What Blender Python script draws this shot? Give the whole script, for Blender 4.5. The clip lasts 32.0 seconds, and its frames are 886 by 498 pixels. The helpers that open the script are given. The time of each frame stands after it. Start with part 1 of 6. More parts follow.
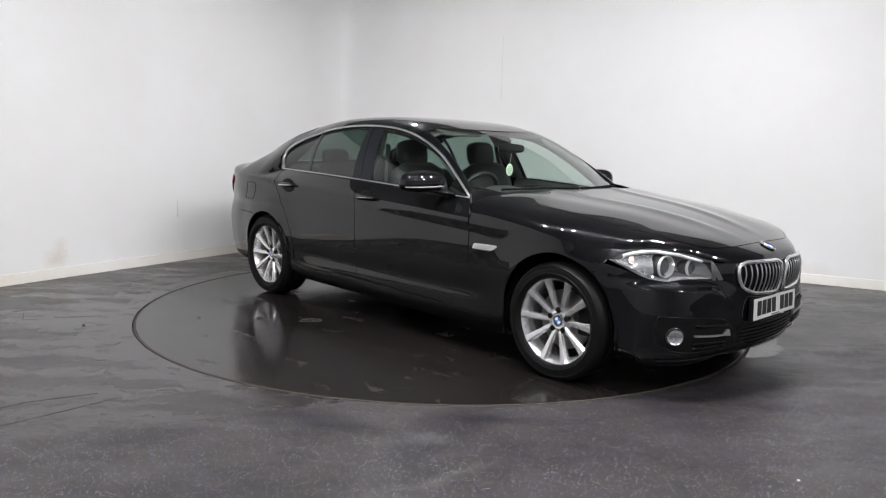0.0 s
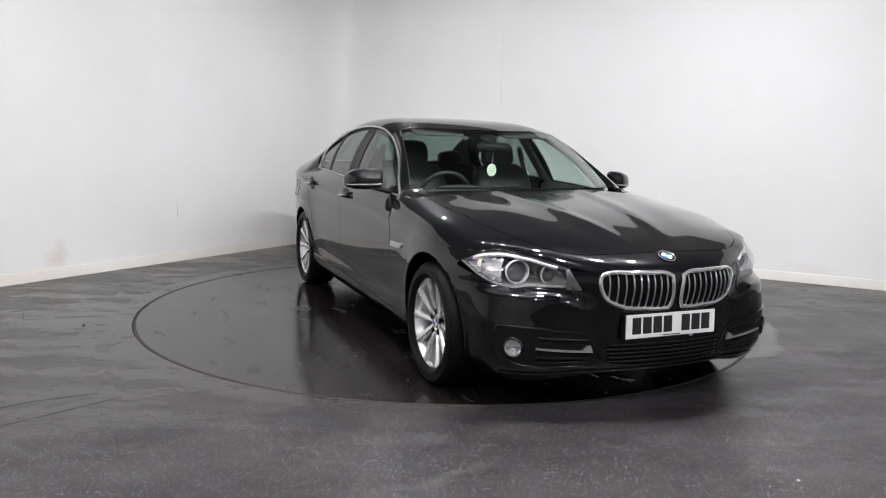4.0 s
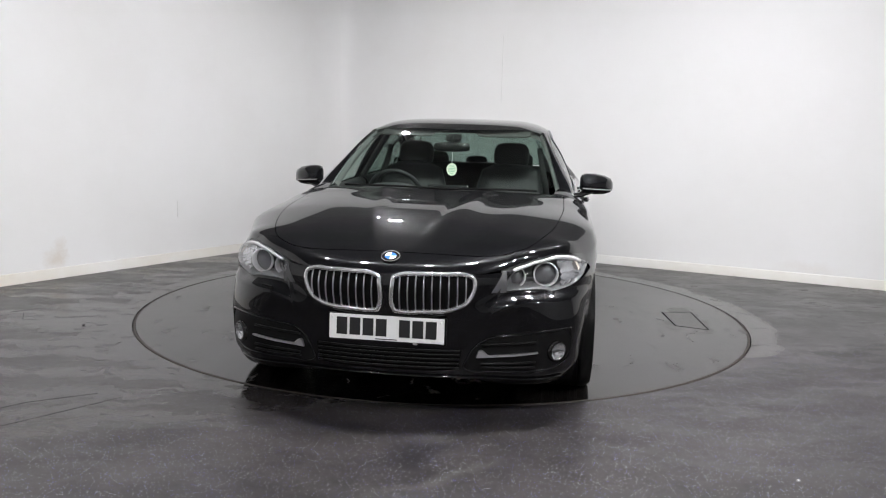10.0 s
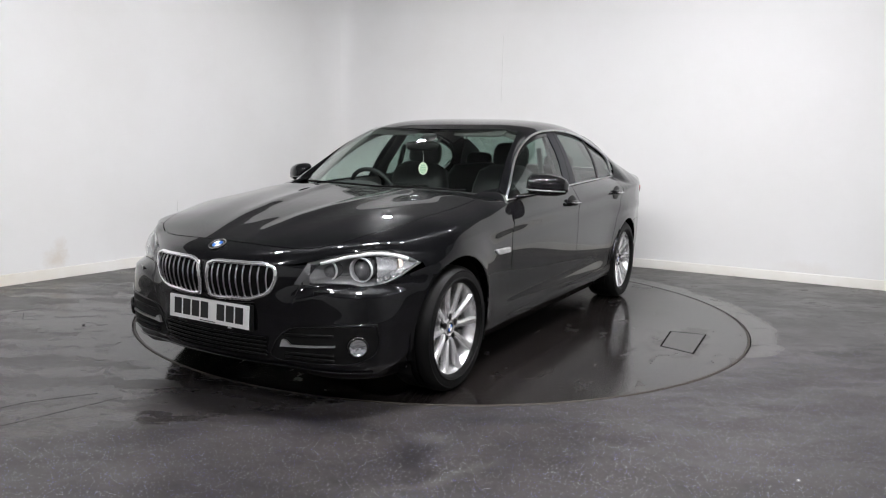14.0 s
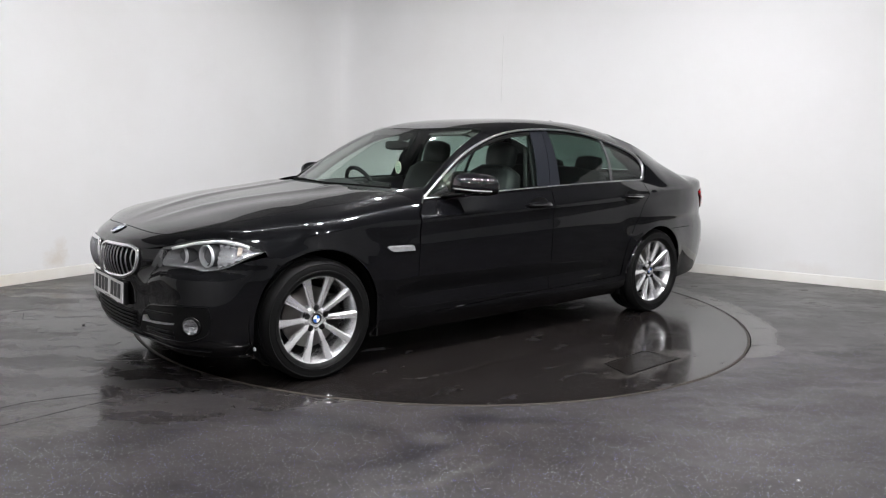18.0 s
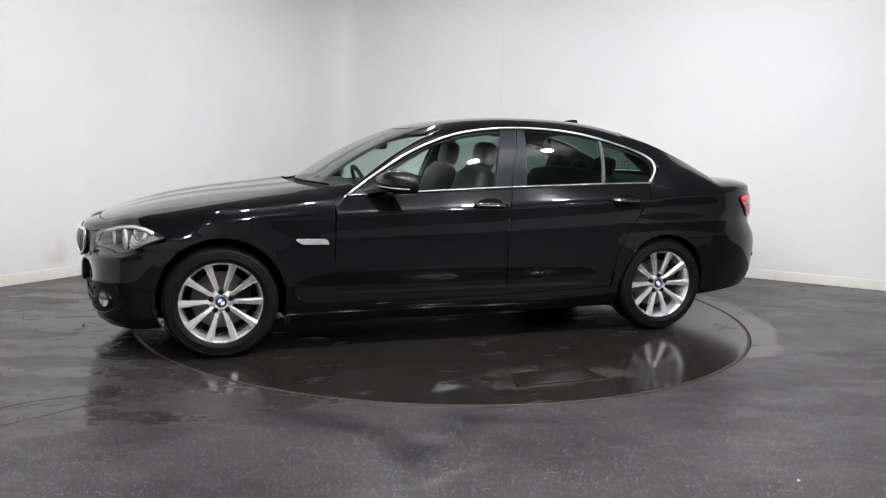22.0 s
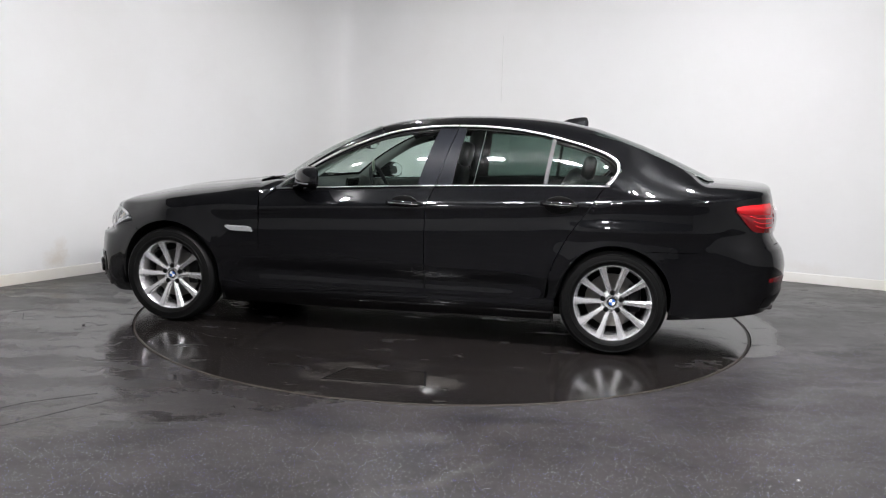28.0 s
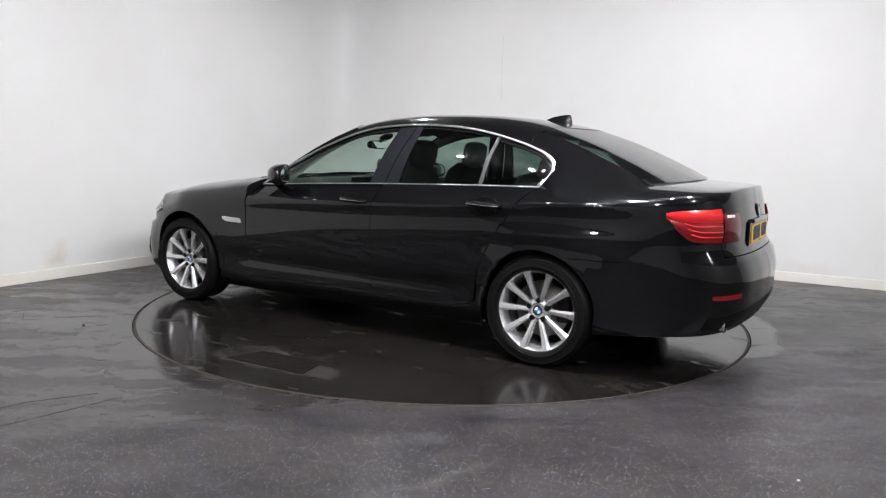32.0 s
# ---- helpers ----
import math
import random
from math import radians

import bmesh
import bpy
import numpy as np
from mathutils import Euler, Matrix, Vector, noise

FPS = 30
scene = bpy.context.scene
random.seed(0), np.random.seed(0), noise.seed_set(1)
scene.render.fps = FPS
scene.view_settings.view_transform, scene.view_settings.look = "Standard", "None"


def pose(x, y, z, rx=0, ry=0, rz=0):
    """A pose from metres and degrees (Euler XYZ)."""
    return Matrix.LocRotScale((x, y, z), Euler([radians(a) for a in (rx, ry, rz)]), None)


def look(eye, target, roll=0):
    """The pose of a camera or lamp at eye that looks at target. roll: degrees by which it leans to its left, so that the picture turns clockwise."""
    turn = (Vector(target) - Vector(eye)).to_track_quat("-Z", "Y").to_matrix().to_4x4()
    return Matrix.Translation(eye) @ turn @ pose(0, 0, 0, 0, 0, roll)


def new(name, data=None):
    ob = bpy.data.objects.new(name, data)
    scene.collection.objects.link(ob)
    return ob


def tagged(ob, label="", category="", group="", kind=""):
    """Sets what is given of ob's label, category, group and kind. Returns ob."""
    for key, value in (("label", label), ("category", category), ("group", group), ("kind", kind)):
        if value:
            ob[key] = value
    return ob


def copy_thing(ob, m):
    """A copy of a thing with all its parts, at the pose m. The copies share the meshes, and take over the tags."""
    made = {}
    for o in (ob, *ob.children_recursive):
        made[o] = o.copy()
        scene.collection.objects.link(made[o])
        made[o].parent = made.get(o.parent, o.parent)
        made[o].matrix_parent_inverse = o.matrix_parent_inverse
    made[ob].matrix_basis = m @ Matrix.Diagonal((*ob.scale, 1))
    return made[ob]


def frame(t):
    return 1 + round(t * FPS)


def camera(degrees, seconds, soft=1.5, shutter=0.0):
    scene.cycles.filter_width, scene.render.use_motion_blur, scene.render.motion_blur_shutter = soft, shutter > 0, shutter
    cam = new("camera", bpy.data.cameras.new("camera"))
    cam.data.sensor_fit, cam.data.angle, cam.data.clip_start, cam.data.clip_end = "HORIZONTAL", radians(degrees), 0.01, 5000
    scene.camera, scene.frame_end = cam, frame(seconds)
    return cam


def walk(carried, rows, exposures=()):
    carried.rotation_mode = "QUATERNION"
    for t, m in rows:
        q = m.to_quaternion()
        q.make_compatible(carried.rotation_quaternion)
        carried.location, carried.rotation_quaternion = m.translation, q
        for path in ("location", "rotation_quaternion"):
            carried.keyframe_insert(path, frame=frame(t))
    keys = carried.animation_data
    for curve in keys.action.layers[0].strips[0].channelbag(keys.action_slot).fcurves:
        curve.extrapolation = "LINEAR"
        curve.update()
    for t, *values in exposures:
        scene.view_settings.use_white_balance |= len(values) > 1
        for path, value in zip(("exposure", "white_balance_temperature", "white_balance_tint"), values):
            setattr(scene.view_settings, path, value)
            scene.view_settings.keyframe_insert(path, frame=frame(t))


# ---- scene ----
# Camera: stands still on a tripod before the turntable.
cam = camera(61.43, 32.0, 1.1)
EYE = (0.0, -5.734, 1.260)
walk(cam, [(0.0, look(EYE, (-0.00097, -4.74355, 1.12085), 1.511)),
           (32.0, look(EYE, (-0.00097, -4.74355, 1.12085), 1.511))], [(0.0, 0.0), (32.0, 0.0)])

# World: the room is closed, so the world gives almost nothing.
world = bpy.data.worlds.new("world")
world.use_nodes = True
world.node_tree.nodes["Background"].inputs[0].default_value = (0.5, 0.5, 0.5, 1)
world.node_tree.nodes["Background"].inputs[1].default_value = 0.02
scene.world = world

PANEL_GLOW = 705.0
CEILING = 3.06
# ceiling panels: x, y, their light relative to a plain one, how far they hang down
# the last one is a made-up fill, added to brighten the far wall corner
PANELS = [(1.97, -1.18, 0.9, 1), (1.32, -1.88, 1.3, 1), (0.60, -2.22, 1.8, 1), (-0.20, -2.29, 1.4, 1), (-0.97, -2.08, 0.8, 1), (-1.68, -1.57, 0.45, 1),
          (-2.0, -5.2, 1.3, 1), (0.3, -4.9, 1.7, 1), (2.9, -4.4, 1.9, 1), (4.6, -4.2, 0.8, 1), (-0.60, 1.65, 0.60, 0.3)]


# ---------------------------------------------------------------- materials
def principled(name, colour=(0.5, 0.5, 0.5), rough=0.5, metal=0.0, spec=0.5, coat=0.0, coat_rough=0.03):
    m = bpy.data.materials.new(name)
    m.use_nodes = True
    b = m.node_tree.nodes["Principled BSDF"]
    b.inputs["Base Color"].default_value = (*colour, 1)
    b.inputs["Roughness"].default_value = rough
    b.inputs["Metallic"].default_value = metal
    b.inputs["Specular IOR Level"].default_value = spec
    b.inputs["Coat Weight"].default_value = coat
    b.inputs["Coat Roughness"].default_value = coat_rough
    return m


def node(m, kind, **inputs):
    n = m.node_tree.nodes.new(kind)
    for k, v in inputs.items():
        n.inputs[k.replace("_", " ")].default_value = v
    return n


def link(m, a, b):
    m.node_tree.links.new(a, b)


def coords(m, scale=(1, 1, 1)):
    tc = m.node_tree.nodes.new("ShaderNodeTexCoord")
    mp = m.node_tree.nodes.new("ShaderNodeMapping")
    mp.inputs["Scale"].default_value = scale
    link(m, tc.outputs["Object"], mp.inputs["Vector"])
    return mp.outputs["Vector"]


def noise_tex(m, vec, scale, detail=4.0, rough=0.55):
    n = node(m, "ShaderNodeTexNoise", Scale=scale, Detail=detail, Roughness=rough)
    link(m, vec, n.inputs["Vector"])
    return n.outputs["Fac"]


def ramp(m, fac, stops):
    r = m.node_tree.nodes.new("ShaderNodeValToRGB")
    while len(r.color_ramp.elements) < len(stops):
        r.color_ramp.elements.new(0.5)
    for e, (p, c) in zip(r.color_ramp.elements, stops):
        e.position = p
        e.color = (*c, 1) if isinstance(c, tuple) else (c, c, c, 1)
    link(m, fac, r.inputs["Fac"])
    return r.outputs["Color"]


def mixed(m, fac, a, b, mode="MIX"):
    n = m.node_tree.nodes.new("ShaderNodeMix")
    n.data_type, n.blend_type = "RGBA", mode
    for socket, v in ((n.inputs[0], fac), (n.inputs[6], a), (n.inputs[7], b)):
        if isinstance(v, (int, float)):
            socket.default_value = v if socket.type == "VALUE" else (v, v, v, 1)
        elif isinstance(v, tuple):
            socket.default_value = (*v, 1)
        else:
            link(m, v, socket)
    return n.outputs[2]


def bump(m, height, strength, distance):
    n = node(m, "ShaderNodeBump", Strength=strength, Distance=distance)
    link(m, height, n.inputs["Height"])
    link(m, n.outputs["Normal"], m.node_tree.nodes["Principled BSDF"].inputs["Normal"])


def shade(m, socket, value):
    link(m, value, m.node_tree.nodes["Principled BSDF"].inputs[socket])


def paint_material():
    m = principled("black_paint", (0.004, 0.004, 0.006), 0.30, 0.0, 0.02, 1.0, 0.006)
    m.node_tree.nodes["Principled BSDF"].inputs["Specular Tint"].default_value = (0.80, 0.90, 1.0, 1)
    v = coords(m)
    flake = ramp(m, noise_tex(m, v, 900, 1), [(0.45, (0.0022, 0.0022, 0.0025)), (0.75, (0.0046, 0.0048, 0.0060))])
    film = noise_tex(m, v, 2.3, 5, 0.6)
    shade(m, "Base Color", flake)
    dust = ramp(m, film, [(0.35, 0.008), (0.8, 0.030)])
    shade(m, "Coat Roughness", dust)
    return m


def maths(m, op, a, b=0.0, c=0.0):
    n = m.node_tree.nodes.new("ShaderNodeMath")
    n.operation = op
    for socket, v in zip(n.inputs, (a, b, c)):
        if isinstance(v, (int, float)):
            socket.default_value = v
        else:
            link(m, v, socket)
    return n.outputs[0]


def blot(m, vec, x, y, rx, ry, turn, soft=0.35):
    """1 inside a ragged oval patch at (x, y), 0 outside; vec is the warped place."""
    mp = m.node_tree.nodes.new("ShaderNodeMapping")
    mp.vector_type = "TEXTURE"
    mp.inputs["Location"].default_value = (x, y, 0)
    mp.inputs["Rotation"].default_value = (0, 0, turn)
    mp.inputs["Scale"].default_value = (rx, ry, 1000)
    link(m, vec, mp.inputs["Vector"])
    ln = m.node_tree.nodes.new("ShaderNodeVectorMath")
    ln.operation = "LENGTH"
    link(m, mp.outputs[0], ln.inputs[0])
    return ramp(m, ln.outputs["Value"], [(1 - soft, 1.0), (1.0, 0.0)])


def most(m, parts):
    out = parts[0]
    for q in parts[1:]:
        out = maths(m, "MAXIMUM", out, q)
    return out


def speckled_floor(name, seed, table=False):
    """Dark vinyl with white and blue flecks, wet in parts. table: the turntable's own sheet."""
    m = principled(name, (0.03, 0.028, 0.027), 0.4, 0, 0.4)
    place = coords(m)
    off = node(m, "ShaderNodeVectorMath")
    off.operation = "ADD"
    off.inputs[1].default_value = (seed, seed * 0.37, 0)
    link(m, place, off.inputs[0])
    v = off.outputs[0]
    big = noise_tex(m, v, 0.55, 6, 0.6)
    mid = noise_tex(m, v, 2.4, 8, 0.68)
    fine = noise_tex(m, v, 70, 3, 0.6)
    # place shifted by noise, so that patches get ragged edges
    shift = node(m, "ShaderNodeTexNoise", Scale=3.2, Detail=7.0, Roughness=0.7)
    link(m, v, shift.inputs["Vector"])
    centred = node(m, "ShaderNodeVectorMath")
    centred.operation, centred.inputs[1].default_value, centred.inputs[2].default_value = "MULTIPLY_ADD", (0.36, 0.36, 0), (-0.18, -0.18, 0)
    link(m, shift.outputs["Color"], centred.inputs[0])
    warped = node(m, "ShaderNodeVectorMath")
    warped.operation = "ADD"
    link(m, place, warped.inputs[0])
    link(m, centred.outputs[0], warped.inputs[1])
    w = warped.outputs[0]
    # streaks along the way that the mop went
    streak = node(m, "ShaderNodeMapping")
    streak.inputs["Scale"].default_value = (0.7, 2.4, 1)
    streak.inputs["Rotation"].default_value = (0, 0, 0.5)
    link(m, w, streak.inputs["Vector"])
    runs = noise_tex(m, streak.outputs[0], 1.7, 8, 0.68)
    if table:
        low, high = (0.0066, 0.0050, 0.0043), (0.0158, 0.0126, 0.0112)
    else:
        low, high = (0.0185, 0.0152, 0.0140), (0.036, 0.0312, 0.0294)
    base = mixed(m, ramp(m, mid, [(0.32, 0.0), (0.72, 1.0)]), low, high)
    base = mixed(m, 0.35, base, ramp(m, fine, [(0.3, 0.002), (0.7, 0.018)] if table else [(0.3, 0.004), (0.7, 0.040)]))
    # flecks
    cell = node(m, "ShaderNodeTexVoronoi", Scale=112.0)
    link(m, v, cell.inputs["Vector"])
    dot = ramp(m, cell.outputs["Distance"], [(0.14, 1.0), (0.23, 0.0)])
    hue = ramp(m, cell.outputs["Color"], [(0.40, (0.014, 0.013, 0.013)), (0.43, (0.05, 0.04, 0.34)), (0.50, (0.16, 0.14, 0.66)), (0.57, (0.34, 0.34, 0.72)), (0.65, (0.66, 0.67, 0.72))])
    if table:
        dot = maths(m, "MULTIPLY", dot, 0.10)
        wet = ramp(m, maths(m, "ADD", maths(m, "MULTIPLY", runs, 0.6), maths(m, "MULTIPLY", big, 0.4)), [(0.40, 1.0), (0.60, 0.0)])
        gloss = mixed(m, wet, 0.19, 0.10)
        spots = ramp(m, noise_tex(m, streak.outputs[0], 3.6, 3, 0.55), [(0.61, 0.0), (0.67, 0.8)])
        gloss = mixed(m, spots, gloss, 0.34)
    else:
        # the sheet nearest the entrance lies drier beyond a straight edge
        away = node(m, "ShaderNodeVectorMath")
        away.operation = "DOT_PRODUCT"
        away.inputs[1].default_value = (0.386, -0.922, 0)
        link(m, place, away.inputs[0])
        edge = maths(m, "MULTIPLY_ADD", mid, 0.10, away.outputs["Value"])
        step = node(m, "ShaderNodeMapRange")
        step.inputs["From Min"].default_value, step.inputs["From Max"].default_value = 1.905, 1.975
        link(m, edge, step.inputs["Value"])
        near = step.outputs["Result"]
        # wet shore along the turntable, and puddles
        shore = blot(m, w, 0.0, 0.0, 2.46, 2.46, 0, 0.03)
        pools = most(m, [blot(m, w, *q) for q in ((-0.10, -2.82, 0.34, 0.17, 0.85, 0.75), (0.20, -2.42, 0.40, 0.09, 0.1, 0.75), (-0.45, -2.52, 0.38, 0.10, -0.25, 0.75))])
        wet = ramp(m, maths(m, "ADD", maths(m, "MULTIPLY", runs, 0.65), maths(m, "MULTIPLY", big, 0.35)), [(0.44, 1.0), (0.52, 0.0)])
        east = node(m, "ShaderNodeVectorMath")
        east.operation = "DOT_PRODUCT"
        east.inputs[1].default_value = (1, 0.15, 0)
        link(m, w, east.inputs[0])
        wet = maths(m, "MULTIPLY", wet, ramp(m, maths(m, "MULTIPLY_ADD", east.outputs["Value"], 0.1, 0.5), [(0.58, 1.0), (0.70, 0.25)]))
        wet = most(m, [wet, maths(m, "MULTIPLY", shore, 0.9)])
        gloss = mixed(m, wet, mixed(m, ramp(m, mid, [(0.35, 0.0), (0.7, 1.0)]), 0.30, 0.44), 0.10)
        base = mixed(m, near, base, mixed(m, ramp(m, mid, [(0.35, 0.0), (0.7, 1.0)]), (0.0125, 0.0105, 0.0099), (0.039, 0.0345, 0.0330)))
        gloss = mixed(m, near, gloss, mixed(m, ramp(m, runs, [(0.40, 0.0), (0.58, 1.0)]), 0.33, 0.47))
        gloss = mixed(m, pools, gloss, 0.30)
        base = mixed(m, maths(m, "MULTIPLY", pools, 0.85), base, (0.0095, 0.0085, 0.0088))
        pale = most(m, [blot(m, w, *q, 0.8) for q in ((-0.03, -2.66, 0.13, 0.10, 0.3), (0.02, -3.06, 0.42, 0.05, 0.55), (-2.15, 1.3, 0.7, 0.05, -0.9), (2.30, 0.1, 0.10, 0.05, 0.2), (2.40, -0.9, 0.12, 0.04, 0.2))])
        base = mixed(m, maths(m, "MULTIPLY", pale, 0.85), base, (0.052, 0.049, 0.046))
        dot = maths(m, "MULTIPLY", dot, ramp(m, near, [(0.0, 0.30), (1.0, 1.0)]))
    base = mixed(m, dot, base, hue)
    cell2 = node(m, "ShaderNodeTexVoronoi", Scale=170.0)
    link(m, v, cell2.inputs["Vector"])
    dot2 = ramp(m, cell2.outputs["Distance"], [(0.14, 0.0 if table else 0.6), (0.26, 0.0)])
    base = mixed(m, dot2, base, ramp(m, cell2.outputs["Color"], [(0.45, (0.010, 0.010, 0.010)), (0.62, (0.08, 0.075, 0.16)), (0.7, (0.14, 0.14, 0.17))]))
    if table:
        # pale rings and splashes left by dried water
        marks = node(m, "ShaderNodeTexVoronoi", Scale=1.9)
        link(m, w, marks.inputs["Vector"])
        fade = ramp(m, marks.outputs["Distance"], [(0.07, 0.75), (0.13, 1.0), (0.16, 0.0)])
        some = ramp(m, marks.outputs["Color"], [(0.50, 0.0), (0.55, 0.8)])
        dried = maths(m, "MULTIPLY", fade, some)
        round_hatch = most(m, [maths(m, "MULTIPLY", blot(m, w, -0.02, 1.85, 0.50, 0.30, 0, 0.2), ramp(m, runs, [(0.47, 0.0), (0.53, 0.7)])), dried])
        base = mixed(m, round_hatch, base, (0.042, 0.038, 0.035))
        gloss = mixed(m, round_hatch, gloss, 0.32)
    else:
        splash = ramp(m, noise_tex(m, streak.outputs[0], 6.5, 4, 0.6), [(0.57, 0.0), (0.63, 0.75)])
        gloss = mixed(m, splash, gloss, 0.44)
    shade(m, "Base Color", base)
    shade(m, "Roughness", gloss)
    bump(m, mixed(m, 0.5, fine, mid), 0.05, 0.004)
    return m


def wall_paint(name="white_wall_paint", colour=(0.80, 0.80, 0.80), low=(0.75, 0.745, 0.735), scuffs=()):
    m = principled(name, colour, 0.45, 0, 0.35)
    v = coords(m)
    blotch = ramp(m, noise_tex(m, v, 0.7, 5, 0.6), [(0.35, 0.0), (0.75, 1.0)])
    grain = noise_tex(m, v, 140, 3, 0.6)
    base = mixed(m, blotch, colour, low)
    if scuffs:
        rag = node(m, "ShaderNodeVectorMath")
        rag.operation, rag.inputs[1].default_value, rag.inputs[2].default_value = "MULTIPLY_ADD", (0.22, 0.22, 0.22), (-0.11, -0.11, -0.11)
        field = node(m, "ShaderNodeTexNoise", Scale=6.0, Detail=8.0, Roughness=0.75)
        link(m, v, field.inputs["Vector"])
        link(m, field.outputs["Color"], rag.inputs[0])
        w = node(m, "ShaderNodeVectorMath")
        w.operation = "ADD"
        link(m, v, w.inputs[0])
        link(m, rag.outputs[0], w.inputs[1])
        for x, y, z, rx, rz, amount in scuffs:
            mp = m.node_tree.nodes.new("ShaderNodeMapping")
            mp.vector_type = "TEXTURE"
            mp.inputs["Location"].default_value = (x, y, z)
            mp.inputs["Scale"].default_value = (rx, rx, rz)
            link(m, w.outputs[0], mp.inputs["Vector"])
            ln = m.node_tree.nodes.new("ShaderNodeVectorMath")
            ln.operation = "LENGTH"
            link(m, mp.outputs[0], ln.inputs[0])
            base = mixed(m, ramp(m, ln.outputs["Value"], [(0.2, amount), (1.0, 0.0)]), base, (0.52, 0.42, 0.30))
    shade(m, "Base Color", base)
    bump(m, mixed(m, 0.3, grain, noise_tex(m, v, 1.2, 3)), 0.08, 0.004)
    return m


def glass(name, tint, gloss_rough=0.0):
    m = bpy.data.materials.new(name)
    m.use_nodes = True
    t = m.node_tree
    t.nodes.clear()
    out = t.nodes.new("ShaderNodeOutputMaterial")
    clear = t.nodes.new("ShaderNodeBsdfTransparent")
    clear.inputs[0].default_value = (*tint, 1)
    shine = t.nodes.new("ShaderNodeBsdfGlossy")
    shine.inputs["Roughness"].default_value = gloss_rough
    lw = t.nodes.new("ShaderNodeLayerWeight")
    lw.inputs["Blend"].default_value = 0.5
    power = t.nodes.new("ShaderNodeMath")
    power.operation, power.inputs[1].default_value = "POWER", 4.5
    fres = t.nodes.new("ShaderNodeMath")
    fres.operation, fres.inputs[1].default_value, fres.inputs[2].default_value = "MULTIPLY_ADD", 0.9, 0.075
    t.links.new(lw.outputs["Facing"], power.inputs[0])
    t.links.new(power.outputs[0], fres.inputs[0])
    mix = t.nodes.new("ShaderNodeMixShader")
    t.links.new(fres.outputs[0], mix.inputs[0])
    t.links.new(clear.outputs[0], mix.inputs[1])
    t.links.new(shine.outputs[0], mix.inputs[2])
    t.links.new(mix.outputs[0], out.inputs[0])
    return m


# brown scuffs on the walls: x, y, z, half width, half height, strength
SCUFFS = ((-3.41, 0.72, 0.17, 0.13, 0.12, 0.40), (-3.38, 0.76, 0.27, 0.06, 0.13, 0.26), (-2.1, 2.9, 0.25, 0.25, 0.16, 0.10), (3.6, 1.5, 0.14, 0.35, 0.08, 0.12))
PAINT = paint_material()
FLOOR_MAT = speckled_floor("speckled_vinyl", 0.0)
TABLE_MAT = speckled_floor("turntable_vinyl", 7.3, True)
HATCH_MAT = principled("dark_hatch_vinyl", (0.009, 0.0075, 0.0068), 0.22, 0, 0.4)
WALL_MAT = wall_paint(scuffs=SCUFFS)
DARK_WALL = wall_paint("grey_wall_paint", (0.34, 0.34, 0.345), (0.28, 0.28, 0.285))
CEIL_MAT = wall_paint("grey_ceiling", (0.17, 0.17, 0.17), (0.14, 0.14, 0.14))
SKIRT_MAT = wall_paint("skirting_paint", (0.82, 0.82, 0.81), (0.66, 0.61, 0.52))
RUBBER = principled("tyre_rubber", (0.006, 0.006, 0.006), 0.48, 0, 0.10)
TRIM_BLACK = principled("black_plastic", (0.006, 0.006, 0.006), 0.45, 0, 0.16)
GLOSS_BLACK = principled("gloss_black", (0.006, 0.006, 0.006), 0.12, 0, 0.5)
BOWL_SHADE = principled("bowl_shade_black", (0.003, 0.003, 0.003), 0.35, 0, 0.10)
# near black for joints and wipers; also puts shade into recesses and underside
DEEP = principled("shade_near_black", (0.004, 0.004, 0.004), 0.9, 0, 0.1)
MIRROR = principled("mirror_silver", (0.85, 0.85, 0.86), 0.01, 1.0)
VENT_SILVER = principled("vent_silver", (0.66, 0.66, 0.67), 0.26, 0.6)
BRIGHT_CHROME = principled("bright_chrome", (0.90, 0.90, 0.90), 0.10, 0.9)
CHROME = principled("chrome", (0.84, 0.84, 0.84), 0.16, 1.0)
SATIN = principled("satin_aluminium", (0.66, 0.66, 0.67), 0.30, 1.0)
ALLOY = principled("alloy_silver", (0.80, 0.80, 0.81), 0.26, 0.78, 0.5, 0.4, 0.06)
DIVIDER = principled("dark_satin_metal", (0.06, 0.06, 0.063), 0.45, 0.0, 0.2)
RIM_STEEL = principled("brown_worn_steel", (0.045, 0.037, 0.031), 0.5, 0.1, 0.3)
STEEL = principled("brake_steel", (0.20, 0.19, 0.18), 0.42, 1.0)
PILLAR = principled("satin_black_pillar", (0.010, 0.011, 0.014), 0.34, 0.0, 0.10)
CLOTH = principled("black_leather", (0.017, 0.017, 0.018), 0.5, 0, 0.25)
LAMP_SILVER = principled("lamp_silver", (0.72, 0.72, 0.74), 0.28, 0.45, 0.5)
CABIN = principled("dark_cabin_plastic", (0.030, 0.030, 0.031), 0.6, 0, 0.25)
LINING = principled("grey_headlining", (0.06, 0.06, 0.058), 0.9, 0, 0.1)
PLATE_WHITE = principled("white_plate", (0.80, 0.80, 0.79), 0.35, 0, 0.5)
PLATE_YELLOW = principled("yellow_plate", (0.80, 0.50, 0.02), 0.35, 0, 0.5)
INK = principled("black_ink", (0.01, 0.01, 0.01), 0.5)
WHITE_ENAMEL = principled("white_enamel", (0.8, 0.8, 0.8), 0.2, 0, 0.5, 0.5)
BLUE_ENAMEL = principled("blue_enamel", (0.03, 0.12, 0.45), 0.2, 0, 0.5, 0.5)
RED_LENS = principled("red_lens", (0.20, 0.004, 0.007), 0.12, 0, 0.6, 1.0)
